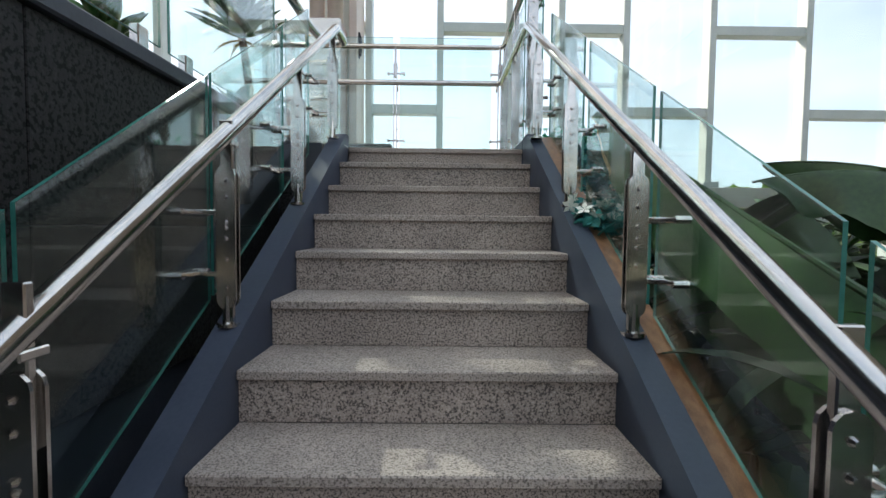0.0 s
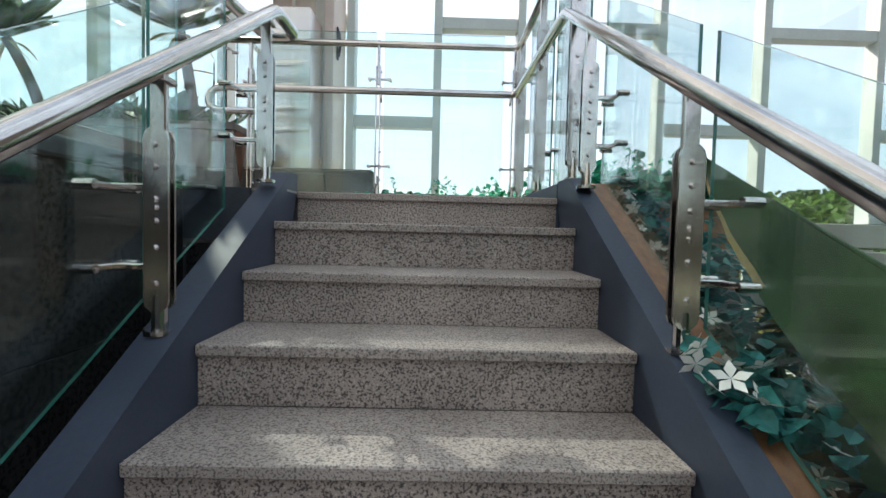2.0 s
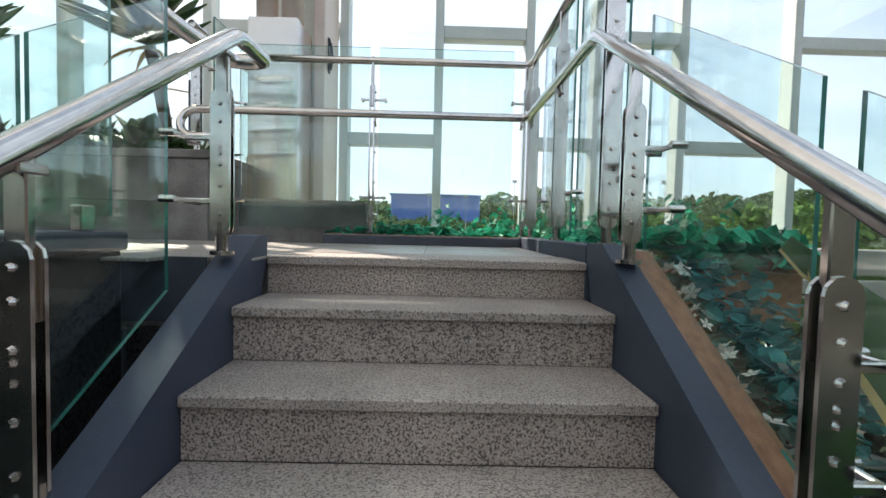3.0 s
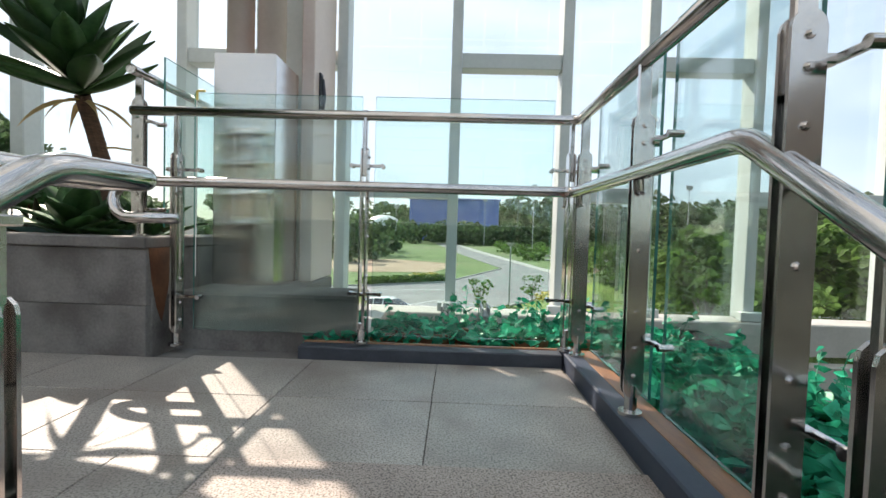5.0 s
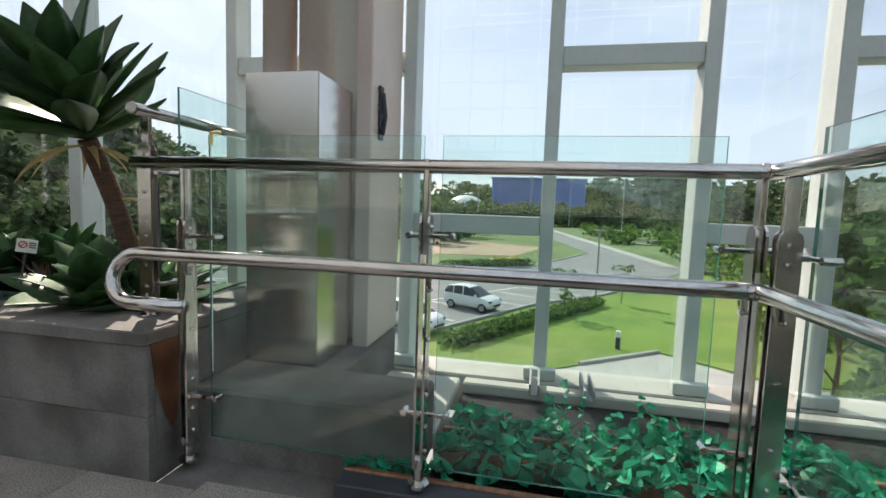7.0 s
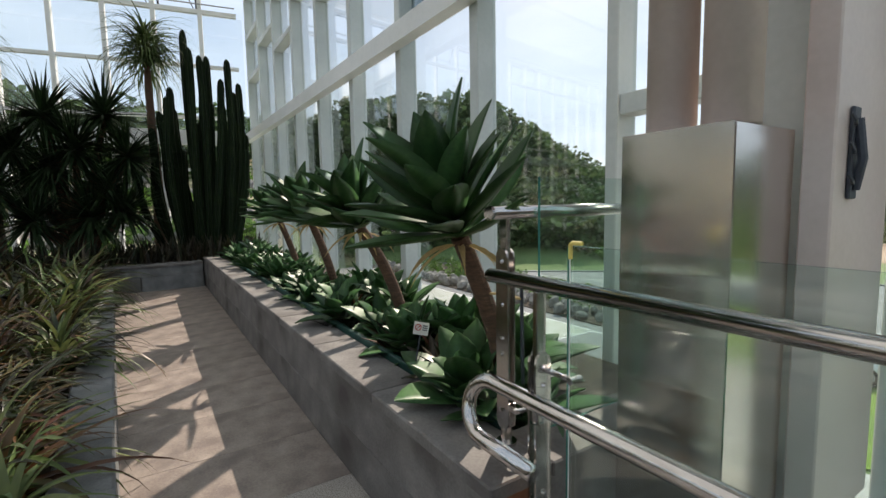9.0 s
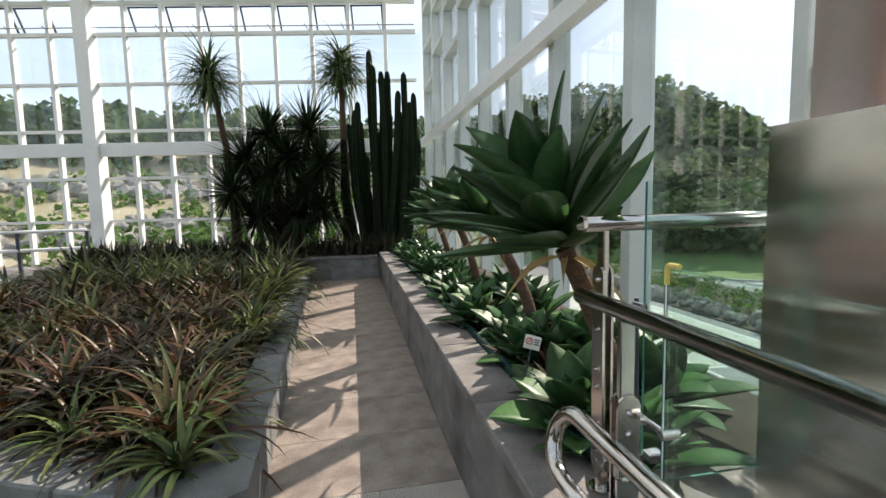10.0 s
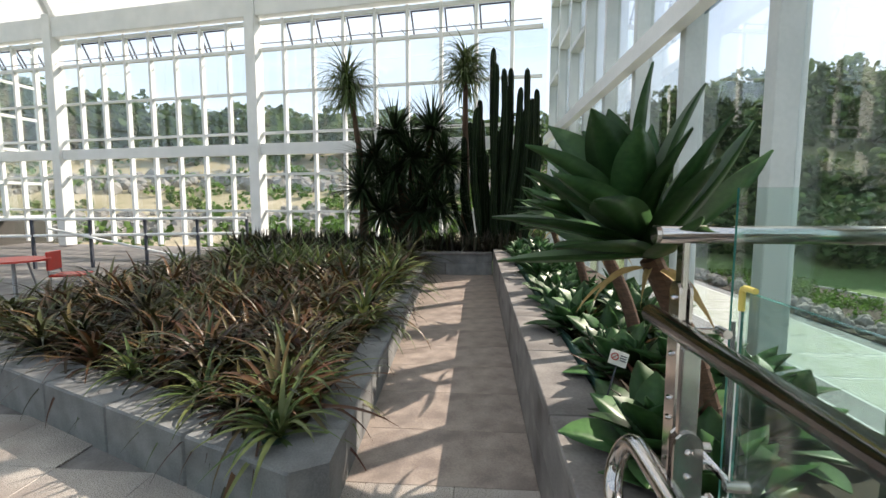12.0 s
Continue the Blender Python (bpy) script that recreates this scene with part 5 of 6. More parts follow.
# hall beyond the bed: ramp railing, red table and stools
ramp = thing("ramp_railing", "long steel ramp railing with dark posts across the hall", "railing")
p0, p1 = Vector((-11.6, -4.9, 0)), Vector((-8.6, -13.5, 0))
for z in (1.10, 0.72):
    part("rail", tube(B(), [p0 + Vector((0, 0, z)), p1 + Vector((0, 0, z))], 0.035, 8), WHITE, ramp)
for k in range(9):
    p = p0.lerp(p1, k / 8)
    part("post", box(B(), p.x - 0.03, p.x + 0.03, p.y - 0.03, p.y + 0.03, -0.05, 1.08, 0.004), DARKSTEEL, ramp)
part("brace", tube(B(), [p0 + Vector((0.2, -1.0, 0)), p0.lerp(p1, 0.45) + Vector((0.2, 0, 0.9))], 0.03, 8), WHITE, ramp)
tb = thing("cafe_table", "round red cafe table on thin legs", "table", at=pose(-6.3, -5.6, -0.042))
part("tabletop", tube(B(), [(0, 0, 0.70), (0, 0, 0.725)], 0.42, 24), REDPLASTIC, tb)
for a in (0.8, 2.4, 3.9, 5.5):
    part("leg", tube(B(), [(0.3 * math.cos(a), 0.3 * math.sin(a), 0), (0.15 * math.cos(a), 0.15 * math.sin(a), 0.70)], 0.014, 8), GREYMETAL, tb)
ch = thing("cafe_chair", "red plastic cafe chair on thin metal legs", "chair", "red chairs", pose(-6.8, -5.2, -0.042, 0, 0, 200))
part("seat", box(B(), -0.21, 0.21, -0.21, 0.21, 0.43, 0.46, 0.012), REDPLASTIC, ch)
part("backrest", box(B(), -0.2, 0.2, 0.2, 0.225, 0.52, 0.80, 0.01), REDPLASTIC, ch)
for sx in (-0.18, 0.18):
    for sy in (-0.18, 0.18):
        part("leg", tube(B(), [(sx * 1.15, sy * 1.15, 0), (sx, sy, 0.43)], 0.012, 6), GREYMETAL, ch)
    part("back_post", tube(B(), [(sx, 0.2, 0.46), (sx, 0.215, 0.55)], 0.012, 6), GREYMETAL, ch)
copy_thing(ch, pose(-6.2, -6.4, -0.042, 0, 0, 20))

# ---- outdoors ----
G = -5.4


def terrain(x, y):
    """Height of the land."""
    rr, az = math.hypot(x, y), math.degrees(math.atan2(y, -x))     # az 0 towards -x, 90 towards +y
    n = noise.noise(Vector((x * 0.02, y * 0.02, 3.0)))
    z = G
    side = max(0.0, min(1.0, (62 - az) / 26)) * max(0.0, min(1.0, (az + 120) / 40))
    if side > 0 and rr > 24:
        u = max(0.0, min(1.0, (rr - (30 if az < 12 else 52)) / 42))
        z += side * (10.5 + 4 * n + 11.5 * max(0.0, min(1.0, (az - 12) / 10))) * u * u * (3 - 2 * u)
        if az < 16:
            z += side * 4.9 * max(0.0, min(1.0, (rr - 20) / 8))
    if rr > 290 and side <= 0:
        z += (22 + 26 * abs(noise.noise(Vector((x * 0.004, y * 0.004, 1.0))))) * min(1, (rr - 290) / 200)
    return z


bm = B()
rad = [0, 14, 18, 22, 26, 30, 35, 40, 46, 53, 61, 70, 80, 92, 106, 125, 150, 185, 230, 300, 400, 600, 1000, 2500]
NA = 96
grid = []
for q in rad:
    row = []
    for k in range(NA):
        a = 2 * math.pi * k / NA
        x, y = q * math.cos(a), q * math.sin(a)
        row.append(bm.verts.new((x, y, terrain(x, y))) if q or not k else row[0])
    grid.append(row)
for i in range(len(rad) - 1):
    for k in range(NA):
        a, b, c, d = grid[i][k], grid[i][(k + 1) % NA], grid[i + 1][(k + 1) % NA], grid[i + 1][k]
        f_ = bm.faces.new((a, c, d) if i == 0 else (a, b, c, d))
        az = math.degrees(math.atan2(d.co.y, -d.co.x))
        f_.material_index = 1 if i > 3 and -125 < az < 15 else 0
tagged(part("ground", fix(bm), (FIELD, HILLSIDE), smooth=True), "green grassland around the glasshouse", "ground", kind="structure")


def flat(name, pts, z, mat_, label, cat):
    return tagged(part(name, fix(prism(B(), pts, "z", z - 0.05, z)), mat_), label, cat, kind="structure")


flat("road", [(-48, 13), (-7, 12.5), (-5.3, 22.7), (0.1, 32.0), (4.0, 36), (11.5, 47), (15.5, 62), (8, 76), (-1.0, 52.5), (-10.4, 46.5), (-24, 42), (-34, 30), (-48, 27)], G + 0.06, ASPHALT, "dark asphalt car park with worn surface", "road")
flat("road_far", [(11.6, 47.4), (18, 60), (6, 140), (-8, 290), (-17, 290), (2, 120), (8.2, 76)], G + 0.055, ASPHALT, "grey asphalt road leading away", "road")
flat("pavement", [(-30, 2.9), (30, 2.9), (30, 16), (9, 19.5), (5.8, 22.3), (2.0, 19.4), (-1.5, 16.5), (-7, 12.3), (-30, 12.4)], G + 0.07, PAVING, "pale paving beside the glasshouse", "pavement")
flat("pavement_far", [(15.8, 62), (17.6, 62), (9, 140), (-6, 290), (-8, 290), (6.4, 140)], G + 0.09, PAVING, "pale footway along the road", "pavement")
tagged(part("bare_ground", fix(prism(B(), [(-16, 62), (-3, 66), (1, 84), (-12, 92), (-26, 84)], "z", G - 0.02, G + 0.05)), TANSOIL), "bare tan soil beyond the car park", "soil", kind="structure")
flat("lawn", [(-1.6, 16.8), (2.0, 19.7), (5.8, 22.7), (9.2, 20), (30, 17), (34, 40), (18.2, 59), (11.8, 46.6), (4.2, 35.6), (0.3, 31.6), (-5.1, 22.3), (-6.6, 13)], G + 0.05, GRASS, "bright sunlit lawn beside the car park", "lawn")
mk = struct("road_marking", "white painted parking bay lines on the asphalt", "marking")


def stripe(a, b, w=0.14):
    a, b = Vector((*a, 0)), Vector((*b, 0))
    d = (b - a)
    o = part("line", box(B(), 0, d.length, -w / 2, w / 2, G + 0.06, G + 0.066), LINE, mk)
    o.matrix_basis = pose(a.x, a.y, 0, 0, 0, math.degrees(math.atan2(d.y, d.x)))


for k in range(6):
    f = k / 5
    a = Vector((-6.4, 22.5)).lerp(Vector((3.6, 36.5)), f)
    stripe(a, a + Vector((-4.6, 2.2)), 0.12)
stripe((-11.2, 24.8), (-1.2, 38.8)); stripe((-12, 42.5), (-1, 46.0)); stripe((-34, 29), (-9, 40))
for k in range(8):
    flat("parking_bay", [(-39.9 + 3.0 * k, 14.5), (-37.1 + 3.0 * k, 14.5), (-37.1 + 3.0 * k, 19.5), (-39.9 + 3.0 * k, 19.5)], G + 0.075, BAYGRASS, "pale green grass paver parking bay", "parking bay")
for k in range(9):
    stripe((-40 + 3.0 * k, 14.5), (-40 + 3.0 * k, 19.5), 0.12)
stripe((-42, 19.6), (-15, 19.6)); stripe((-42, 14.4), (-15, 14.4)); stripe((-44, 12.9), (-12, 12.9), 0.3)
flat("shrub_bed", [(-48, 20.6), (-15, 20.6), (-19, 29), (-48, 29)], G + 0.12, SOIL, "dark soil bed behind the parking bays", "soil")
kb = struct("kerb", "pale concrete kerb between the lawn and the car park", "kerb")
for a, b in (((-5.3, 22.4), (0.1, 31.8)), ((0.1, 31.8), (4.1, 35.8)), ((4.1, 35.8), (11.5, 46.8)), ((-10.4, 46.6), (-1.0, 52.6)), ((-1, 52.6), (8, 76)), ((-48, 27.2), (-34, 30.2)), ((-34, 30.2), (-24, 42.2)), ((2.0, 19.6), (5.8, 22.5)), ((-24, 42.2), (-10.4, 46.6))):
    a, b = Vector((*a, 0)), Vector((*b, 0))
    d = b - a
    o = part("kerb_stone", box(B(), 0, d.length, -0.1, 0.1, G, G + 0.2, 0.02), PAVING, kb)
    o.matrix_basis = pose(a.x, a.y, 0, 0, 0, math.degrees(math.atan2(d.y, d.x)))


def car(x, y, yaw, label):
    th = thing("car", label, "car", "parked cars", pose(x, y, G + 0.06, 0, 0, yaw))
    # stations along the car: x, half width, low, belt, roof
    st = [(-1.80, 0.60, 0.42, 0.84, 0.87), (-1.74, 0.74, 0.30, 0.98, 1.16), (-1.52, 0.79, 0.24, 1.01, 1.42), (-1.0, 0.80, 0.22, 1.0, 1.51), (-0.3, 0.80, 0.22, 0.97, 1.53), (0.15, 0.80, 0.22, 0.95, 1.46), (0.62, 0.80, 0.22, 0.94, 1.18),
          (0.98, 0.79, 0.23, 0.93, 0.955), (1.42, 0.76, 0.24, 0.86, 0.885), (1.70, 0.68, 0.28, 0.72, 0.745), (1.80, 0.52, 0.36, 0.56, 0.58)]
    bm, rings = B(), []
    for x_, hw, lo, be, ro in st:
        rh = hw * (0.96 - 0.55 * min(0.5, ro - be))
        half_ = [(hw * 0.86, lo), (hw, lo + 0.16), (hw * 1.01, (lo + be) / 2 + 0.05), (hw * 0.97, be), (rh, ro - 0.035), (rh * 0.72, ro)]
        rings.append([bm.verts.new((x_, -a, b)) for a, b in half_] + [bm.verts.new((x_, a, b)) for a, b in half_[::-1]])
    for i, (p, q) in enumerate(zip(rings, rings[1:])):
        for j in range(12):
            f_ = bm.faces.new((p[j], p[(j + 1) % 12], q[(j + 1) % 12], q[j]))
            glazed = (j in (3, 7) and 1 <= i <= 6) or (j in (4, 5, 6) and i in (1, 5, 6))
            f_.material_index = 1 if glazed else 0
    bm.faces.new(rings[0]), bm.faces.new(rings[-1][::-1])
    part("body", fix(bm), (CARWHITE, CARGLASS), th, smooth=True)
    for px in (-1.02, -0.28):
        for sy in (-1, 1):
            part("pillar", tube(B(), [(px, sy * 0.783, 0.97), (px - 0.04, sy * 0.60, 1.50)], 0.03, 6), CARWHITE, th)
    for wx in (-1.15, 1.15):
        for sy in (-1, 1):
            wl_ = part("wheel", tube(B(), [(wx, sy * 0.66, 0.29), (wx, sy * 0.815, 0.29)], 0.29, 18), RUBBER, th)
            part("rim", tube(B(), [(0, 0, 0), (0, sy * 0.012, 0)], 0.19, 12), GREYMETAL, wl_).location = (wx, sy * 0.815, 0.29)
    for sy in (-0.58, 0.58):
        part("headlight", box(B(), 1.52, 1.72, sy - 0.12, sy + 0.12, 0.62, 0.76, 0.03), CARGLASS, th)
        part("mirror", box(B(), 0.62, 0.76, sy * 1.48 - 0.06, sy * 1.48 + 0.06, 0.95, 1.08, 0.02), CARWHITE, th)
    part("grille", box(B(), 1.72, 1.812, -0.42, 0.42, 0.40, 0.52, 0.004), RUBBER, th)
    return th


car(-3.9, 29.0, -24, "white hatchback parked on the bay by the lawn")
car(-6.3, 23.0, -24, "white hatchback parked in the bay beside the hedge")


def leafy(bm, c, rx, rz, n, size, r):
    """Leaves scattered in a loose lump."""
    for i in range(n):
        d = Vector((r.gauss(0, 1), r.gauss(0, 1), r.gauss(0, 1))).normalized() * r.uniform(0.5, 1.0) ** 0.6
        p = Vector(c) + Vector((d.x * rx, d.y * rx, d.z * rz))
        rot = Euler((r.uniform(-1.2, 1.2), r.uniform(-1.2, 1.2), r.uniform(0, 6.28))).to_matrix()
        s = size * r.uniform(0.6, 1.3)
        vs = [bm.verts.new(p + rot @ (Vector(q) * s)) for q in ((-0.5, -0.7, 0), (0.5, -0.6, 0.1), (0.65, 0.3, -0.1), (0, 0.9, 0.1), (-0.6, 0.35, 0))]
        bm.faces.new(vs)


def tree(x, y, h_, crown, seed, label, leaves=900, size=0.16, z=None, trunk_r=0.09):
    r = random.Random(seed)
    z = terrain(x, y) if z is None else z
    th = thing("tree", label, "tree", at=pose(x, y, z - 0.05))
    bm = tube(B(), [(0, 0, 0), (0.05, 0, h_ * 0.35), (0.0, 0.05, h_ * 0.8)], trunk_r, 8, trunk_r * 0.35)
    lumps = []
    for k in range(9):
        a, hh = r.uniform(0, 6.28), h_ * r.uniform(0.42, 0.92)
        q = Vector((math.cos(a), math.sin(a), 0)) * crown * r.uniform(0.25, 0.75)
        q.z = hh
        tube(bm, [(0, 0, hh * 0.6), (q.x * 0.5, q.y * 0.5, hh * 0.85), q], trunk_r * 0.4, 5, trunk_r * 0.12)
        lumps.append(q)
    part("trunk", bm, BARK, th)
    bm = B()
    for q in lumps:
        leafy(bm, q, crown * r.uniform(0.3, 0.55), crown * r.uniform(0.22, 0.42), leaves // 9, size, r)
    part("crown", bm, TREE, th)
    return th


tree(1.8, 28.9, 3.2, 1.0, 1, "small young tree on the lawn", 260, 0.11, trunk_r=0.035)
tree(6.1, 34.4, 3.0, 0.9, 2, "slender young tree beside the parking bays", 200, 0.11, trunk_r=0.035)
tree(9.0, 15.5, 6.2, 2.3, 3, "leafy tree close outside the windows", 2200, 0.2)
tree(12.5, 19, 6.9, 2.8, 4, "broad leafy tree beside the lawn", 2200, 0.24)
tree(16.5, 16.5, 7.2, 3.0, 5, "broad leafy tree beside the lawn", 2200, 0.24)
tree(20, 24, 6.8, 3.2, 6, "broad leafy tree beside the lawn", 2000, 0.28)
tree(7.4, 9.8, 5.6, 1.5, 7, "light green tree close outside the windows", 1500, 0.14)
tree(26, 30, 7.0, 3.6, 8, "broad leafy tree beside the lawn", 1800, 0.32)
bm = B()
r = random.Random(3)
for k in range(230):
    a = r.uniform(0, 1)
    x, y = 10 + 34 * r.random(), 12 + 70 * a * r.random() + 6
    if x < 12 + 0.1 * y:
        x += 8
    leafy(bm, (x, y, G + r.uniform(0.6, 3.2)), r.uniform(1.2, 2.6), r.uniform(0.9, 1.8), 70, 0.34, r)
for k in range(170):
    y = r.uniform(78, 230)
    x = r.choice((r.uniform(-60, -20), r.uniform(16, 90), r.uniform(16, 60)))
    leafy(bm, (x, y, G + r.uniform(0.3, 1.8)), r.uniform(1.5, 3.5), r.uniform(0.8, 2.2), 40, 0.6, r)
tagged(part("bushes", bm, TREE), "dense green scrub beside the road", "bushes", kind="stuff")
bm = B()
for k in range(60):
    f = k / 59
    p = Vector((-4.6, 21.2)).lerp(Vector((3.2, 33.5)), f) + Vector((0.9, -0.6))
    leafy(bm, (p.x, p.y, G + 0.35), 0.8, 0.42, 70, 0.12, r)
for k in range(40):
    p = Vector((-9.5, 47.8)).lerp(Vector((-1.0, 53.6)), k / 39)
    leafy(bm, (p.x, p.y, G + 0.5), 0.9, 0.5, 50, 0.16, r)
tagged(part("low_hedge", bm, TREE), "low clipped hedge along the parking bays", "hedge", kind="stuff")

bm = B()
for cx, cy in ((-4.6, 55.5), (-3.4, 56), (8.2, 40.5), (9.0, 41.5), (-2.6, 56.5)):
    leafy(bm, (cx, cy, G + 0.45), 0.9, 0.35, 90, 0.16, r)
tagged(part("yellow_flowers", bm, YELLOW), "clumps of yellow flowers by the car park edge", "flowers", kind="stuff")
# wooded slopes and distance
bm = B()
r = random.Random(21)
n = 0
while n < 1300:
    rr, a = r.uniform(50, 135), radians(r.uniform(-62, 14) if r.random() < 0.42 else r.uniform(14, 62))
    x, y = -rr * math.cos(a), rr * math.sin(a)
    z = terrain(x, y)
    if z > G + (10.5 if math.degrees(a) < 14 else 0.6):
        leafy(bm, (x, y, z + r.uniform(1.0, 3.5)), r.uniform(1.8, 3.6), r.uniform(1.6, 3.2), 100, 0.52, r)
        n += 1
for k in range(520):
    rr, a = r.uniform(300, 520), radians(r.uniform(40, 150))
    x, y = -rr * math.cos(a), rr * math.sin(a)
    leafy(bm, (x, y, terrain(x, y) + r.uniform(1, 5)), r.uniform(6, 12), r.uniform(4, 7), 60, 2.2, r)
for k in range(60):
    x, y = r.uniform(40, 130), r.uniform(90, 240)
    leafy(bm, (x, y, G + r.uniform(1, 6)), r.uniform(2.5, 5), r.uniform(2, 4), 55, 1.0, r)
for k in range(50):
    x, y = r.uniform(-40, -16), r.uniform(80, 140)
    leafy(bm, (x, y, G + r.uniform(1, 7)), r.uniform(2, 4), r.uniform(2, 3.5), 55, 0.9, r)
for k in range(150):
    x, y = r.uniform(-50, 60), r.uniform(205, 258)
    leafy(bm, (x, y, G + r.uniform(1, 8.5)), r.uniform(3, 6), r.uniform(1.8, 3.4), 55, 1.1, r)
for k in range(200):
    x, y = r.uniform(40, 330), r.uniform(300, 420)
    leafy(bm, (x, y, G + r.uniform(4, 30)), r.uniform(8, 14), r.uniform(5, 9), 60, 2.4, r)
tagged(part("woodland", bm, WOODLAND), "wooded hillside and distant tree line", "woodland", kind="stuff")
bm = B()
for k in range(420):
    a = radians(r.uniform(-58, 13))
    rr = 30 + r.uniform(0, 9)
    x, y = -rr * math.cos(a), rr * math.sin(a)
    s = r.uniform(0.35, 0.9)
    mtx = Matrix.Translation((x, y, terrain(x, y) + s * 0.2)) @ Euler((r.uniform(0, 3), r.uniform(0, 3), r.uniform(0, 3))).to_matrix().to_4x4() @ Matrix.Diagonal((s, s * r.uniform(0.6, 1), s * r.uniform(0.5, 0.9), 1))
    bmesh.ops.create_icosphere(bm, subdivisions=1, radius=1, matrix=mtx)
for k in range(300):
    a = radians(r.uniform(-58, 13))
    rr = 44 + r.uniform(0, 5)
    x, y = -rr * math.cos(a), rr * math.sin(a)
    s = r.uniform(0.4, 1.0)
    mtx = Matrix.Translation((x, y, terrain(x, y) + s * 0.2)) @ Euler((r.uniform(0, 3), r.uniform(0, 3), r.uniform(0, 3))).to_matrix().to_4x4() @ Matrix.Diagonal((s, s * r.uniform(0.6, 1), s * r.uniform(0.5, 0.9), 1))
    bmesh.ops.create_icosphere(bm, subdivisions=1, radius=1, matrix=mtx)
for k in range(150):
    x = r.uniform(-47, -16)
    s = r.uniform(0.25, 0.6)
    mtx = Matrix.Translation((x, 20.9 + r.uniform(0, 1.6), G + 0.25 + s * 0.2)) @ Euler((r.uniform(0, 3), r.uniform(0, 3), r.uniform(0, 3))).to_matrix().to_4x4() @ Matrix.Diagonal((s, s * 0.8, s * 0.6, 1))
    bmesh.ops.create_icosphere(bm, subdivisions=1, radius=1, matrix=mtx)
tagged(part("rock_terrace", bm, ROCK), "terrace of grey rocks on the slope", "rocks", kind="stuff")
bm = B()
for k in range(90):
    t_, off = r.uniform(0, 1), r.choice((0, 3.5, 7))
    leafy(bm, (-62 + 40 * t_ + r.uniform(-1, 1), 40 + off + 12 * (1 - t_), terrain(-62 + 40 * t_, 46) + 0.5), 1.2, 0.6, 40, 0.25, r)
for k in range(120):
    x, y = r.uniform(-47, -19), r.uniform(22.5, 29)
    leafy(bm, (x, y, G + 0.35), r.uniform(0.4, 0.8), r.uniform(0.3, 0.5), 40, 0.13, r)
for k in range(260):
    a, rr = radians(r.uniform(-60, 13)), r.uniform(27, 62)
    x, y = -rr * math.cos(a), rr * math.sin(a)
    leafy(bm, (x, y, terrain(x, y) + 0.4), r.uniform(0.5, 1.3), r.uniform(0.4, 1.1), 46, 0.24, r)
tagged(part("shrub_rows", bm, TREE), "rows and clumps of shrubs beyond the car park and on the slope", "shrubs", kind="stuff")
bl = thing("blue_building", "long blue sheeted building on the skyline", "building")
part("wall", box(B(), -27, 25, 268, 290, G, 19, 0.3), BLUEWRAP, bl)
part("roof", box(B(), -28, 26, 267, 291, 19.02, 20.0, 0.3), BLUEWRAP, bl)
for k in range(8):
    part("pilaster", box(B(), -26 + 6.6 * k, -25.4 + 6.6 * k, 267.5, 267.98, G, 19), BLUEWRAP, bl)
part("entrance", box(B(), 2, 22, 262, 267.4, G, 2, 0.1), PLASTER, bl)
dm = thing("dome_hall", "low white domed hall in the distance", "building")
bm = B()
bmesh.ops.create_uvsphere(bm, u_segments=20, v_segments=10, radius=1, matrix=Matrix.Translation((-41, 262, 3)) @ Matrix.Diagonal((10, 10, 6, 1)))
part("dome", bm, WHITE, dm, smooth=True)
part("drum", tube(B(), [(-41, 262, G), (-41, 262, 4)], 9.4, 24), PLASTER, dm)


def lamp_post(x, y, h_, label, head):
    th = thing("street_lamp", label, "street lamp", at=pose(x, y, G))
    part("pole", tube(B(), [(0, 0, 0), (0, 0, h_)], 0.07 if h_ < 8 else 0.2, 8, 0.05 if h_ < 8 else 0.1), GREYMETAL, th)
    if head:
        part("lamp_head", tube(B(), [(0, 0, h_ - 0.25), (0, 0, h_)], 0.12, 12, 0.42), GREYMETAL, th)
    else:
        part("lamp_frame", box(B(), -1.0, 1.0, -0.15, 0.15, h_ - 1.3, h_, 0.05), GREYMETAL, th)
    return th


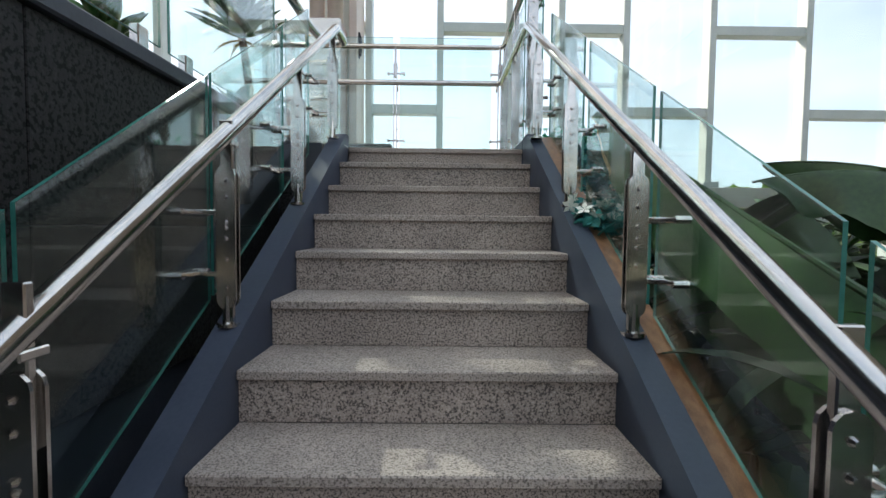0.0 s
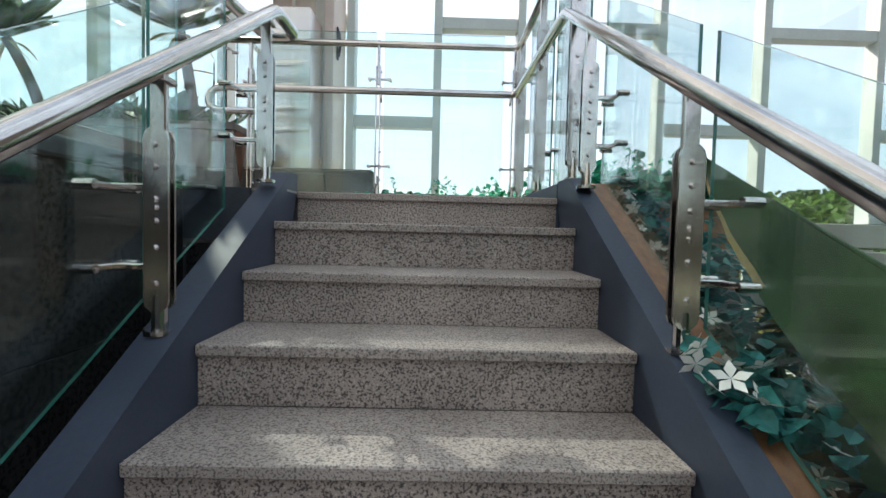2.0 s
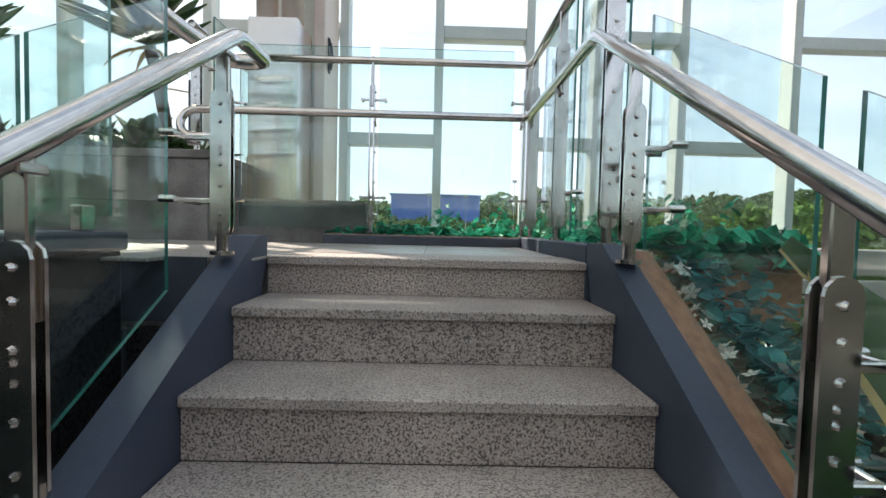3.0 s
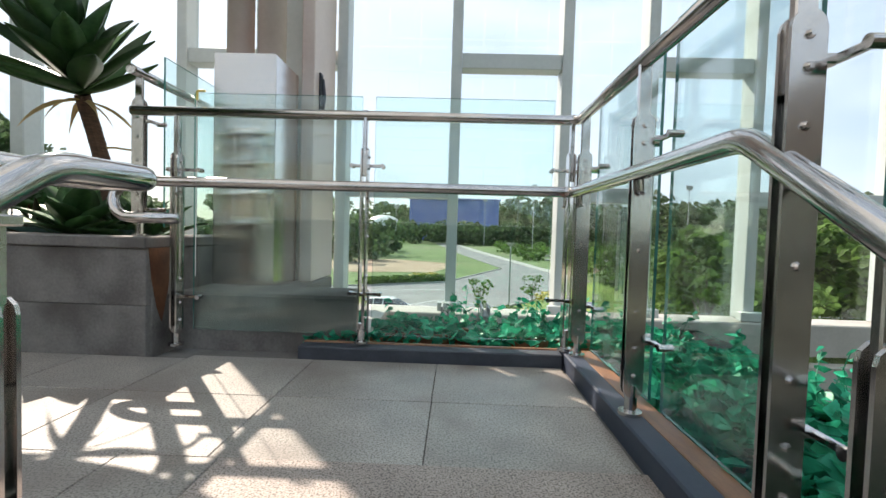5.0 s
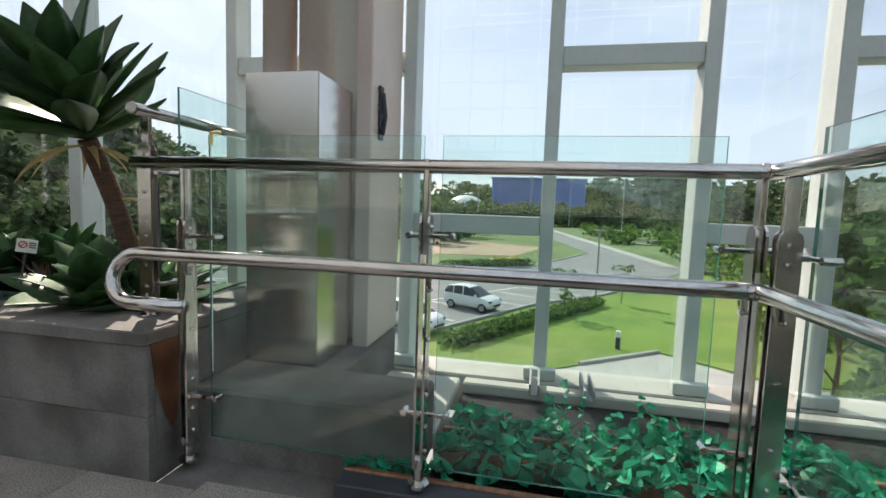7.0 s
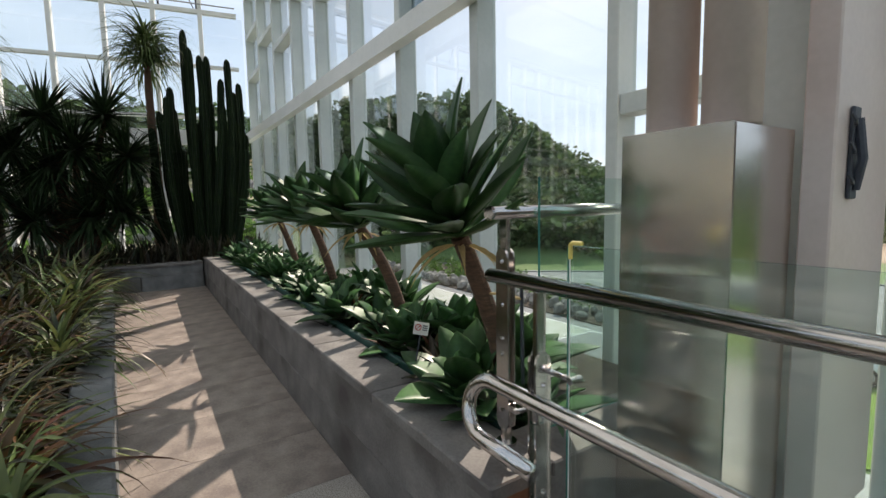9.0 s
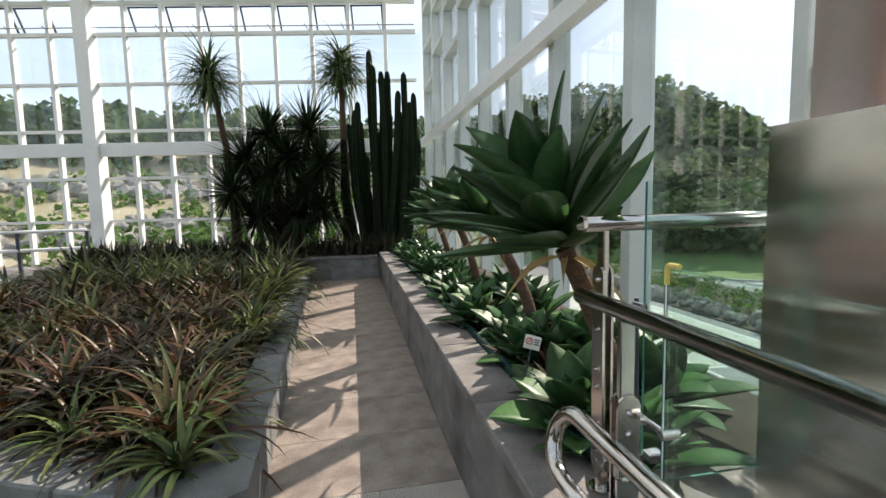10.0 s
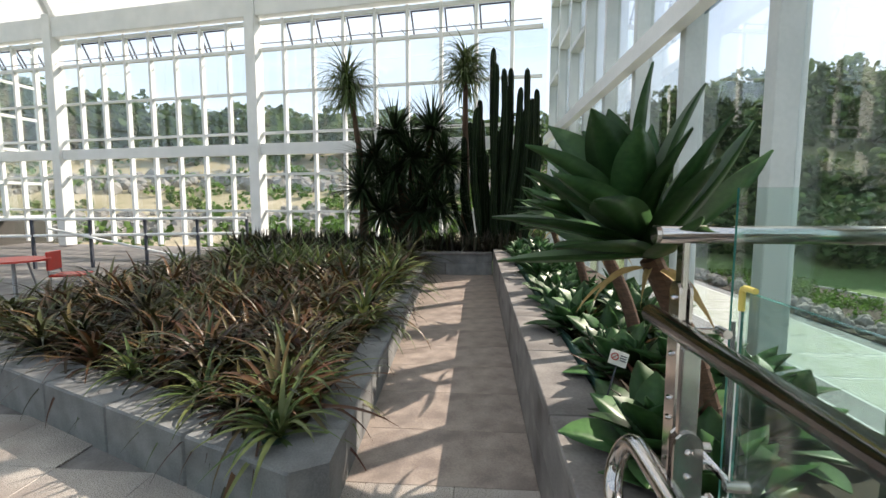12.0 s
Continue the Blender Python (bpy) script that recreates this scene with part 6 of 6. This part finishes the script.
lamp_post(4.3, 34.0, 5.3, "slim street lamp with a flared head", True)
for x, y, h_ in ((33, 196, 27), (75, 150, 23), (-24, 185, 16), (-4, 215, 22), (13, 205, 21), (64, 200, 20)):
    lamp_post(x, y, h_, "tall floodlight mast in the distance", False)
bo = thing("bollard_light", "short dark bollard with a white top on the lawn", "bollard", at=pose(4.0, 22.6, G))
part("bollard", tube(B(), [(0, 0, 0), (0, 0, 0.62)], 0.11, 14), DARKSTEEL, bo)
part("bollard_top", tube(B(), [(0, 0, 0.62), (0, 0, 0.92)], 0.115, 14), LINE, bo)
gr = thing("guard_rail", "pale guard rail along the far road", "guard rail")
part("rail", box(B(), 20, 120, 110, 110.2, G + 0.7, G + 1.1), PLASTER, gr)
for k in range(21):
    part("post", box(B(), 20 + 5 * k, 20.15 + 5 * k, 110.2, 110.35, G - 0.05, G + 1.0), GREYMETAL, gr)
flat("road_cross", [(18, 105), (160, 100), (160, 112), (18, 109)], G + 0.2, PAVING, "pale distant road on a low bank", "road")

# ---- floor slabs ----
def tiles(x0, nx, y0, ny, w, h, keep=lambda x, y: True, mat_=FLOORSTONE):
    me = None
    for i in range(nx):
        for j in range(ny):
            x, y = x0 + i * w, y0 + j * h
            if not keep(x + w / 2, y + h / 2):
                continue
            if me is None:
                o = part("floor_slab", box(B(), 0.0012, w - 0.0012, 0.0012, h - 0.0012, -0.012, 0, 0.002), mat_, floor)
                me = o.data
                o.matrix_basis = pose(x, y, 0)
            else:
                share("floor_slab", me, floor, pose(x, y, 0))


tiles(-1.215, 3, 0.332, 1, 0.606, 0.478)
tiles(-1.215, 3, 0.812, 1, 0.606, 0.506)
tiles(-10.0, 12, 0.072, 1, 0.612, 1.188, lambda x, y: True, PATHSTONE)
tiles(-10.0, 12, -0.522, 1, 0.612, 0.594, lambda x, y: True, PATHSTONE)
tiles(-2.656, 3, 0.332, 1, 0.48, 0.478)
tiles(-2.656, 3, 0.812, 1, 0.48, 0.45)


def on_floor(x, y):
    if x > -0.72 or (x > -1.45 and y < -0.15) or (x < -2.66 and y > -0.53):
        return False
    return not (in_bed(x - 0.2, y + 0.3) and in_bed(x - 0.3, y))


tiles(-6.856, 10, -6.868, 12, 0.6, 0.6, on_floor)
tiles(-0.856, 1, -0.148, 1, 0.281, 0.48)
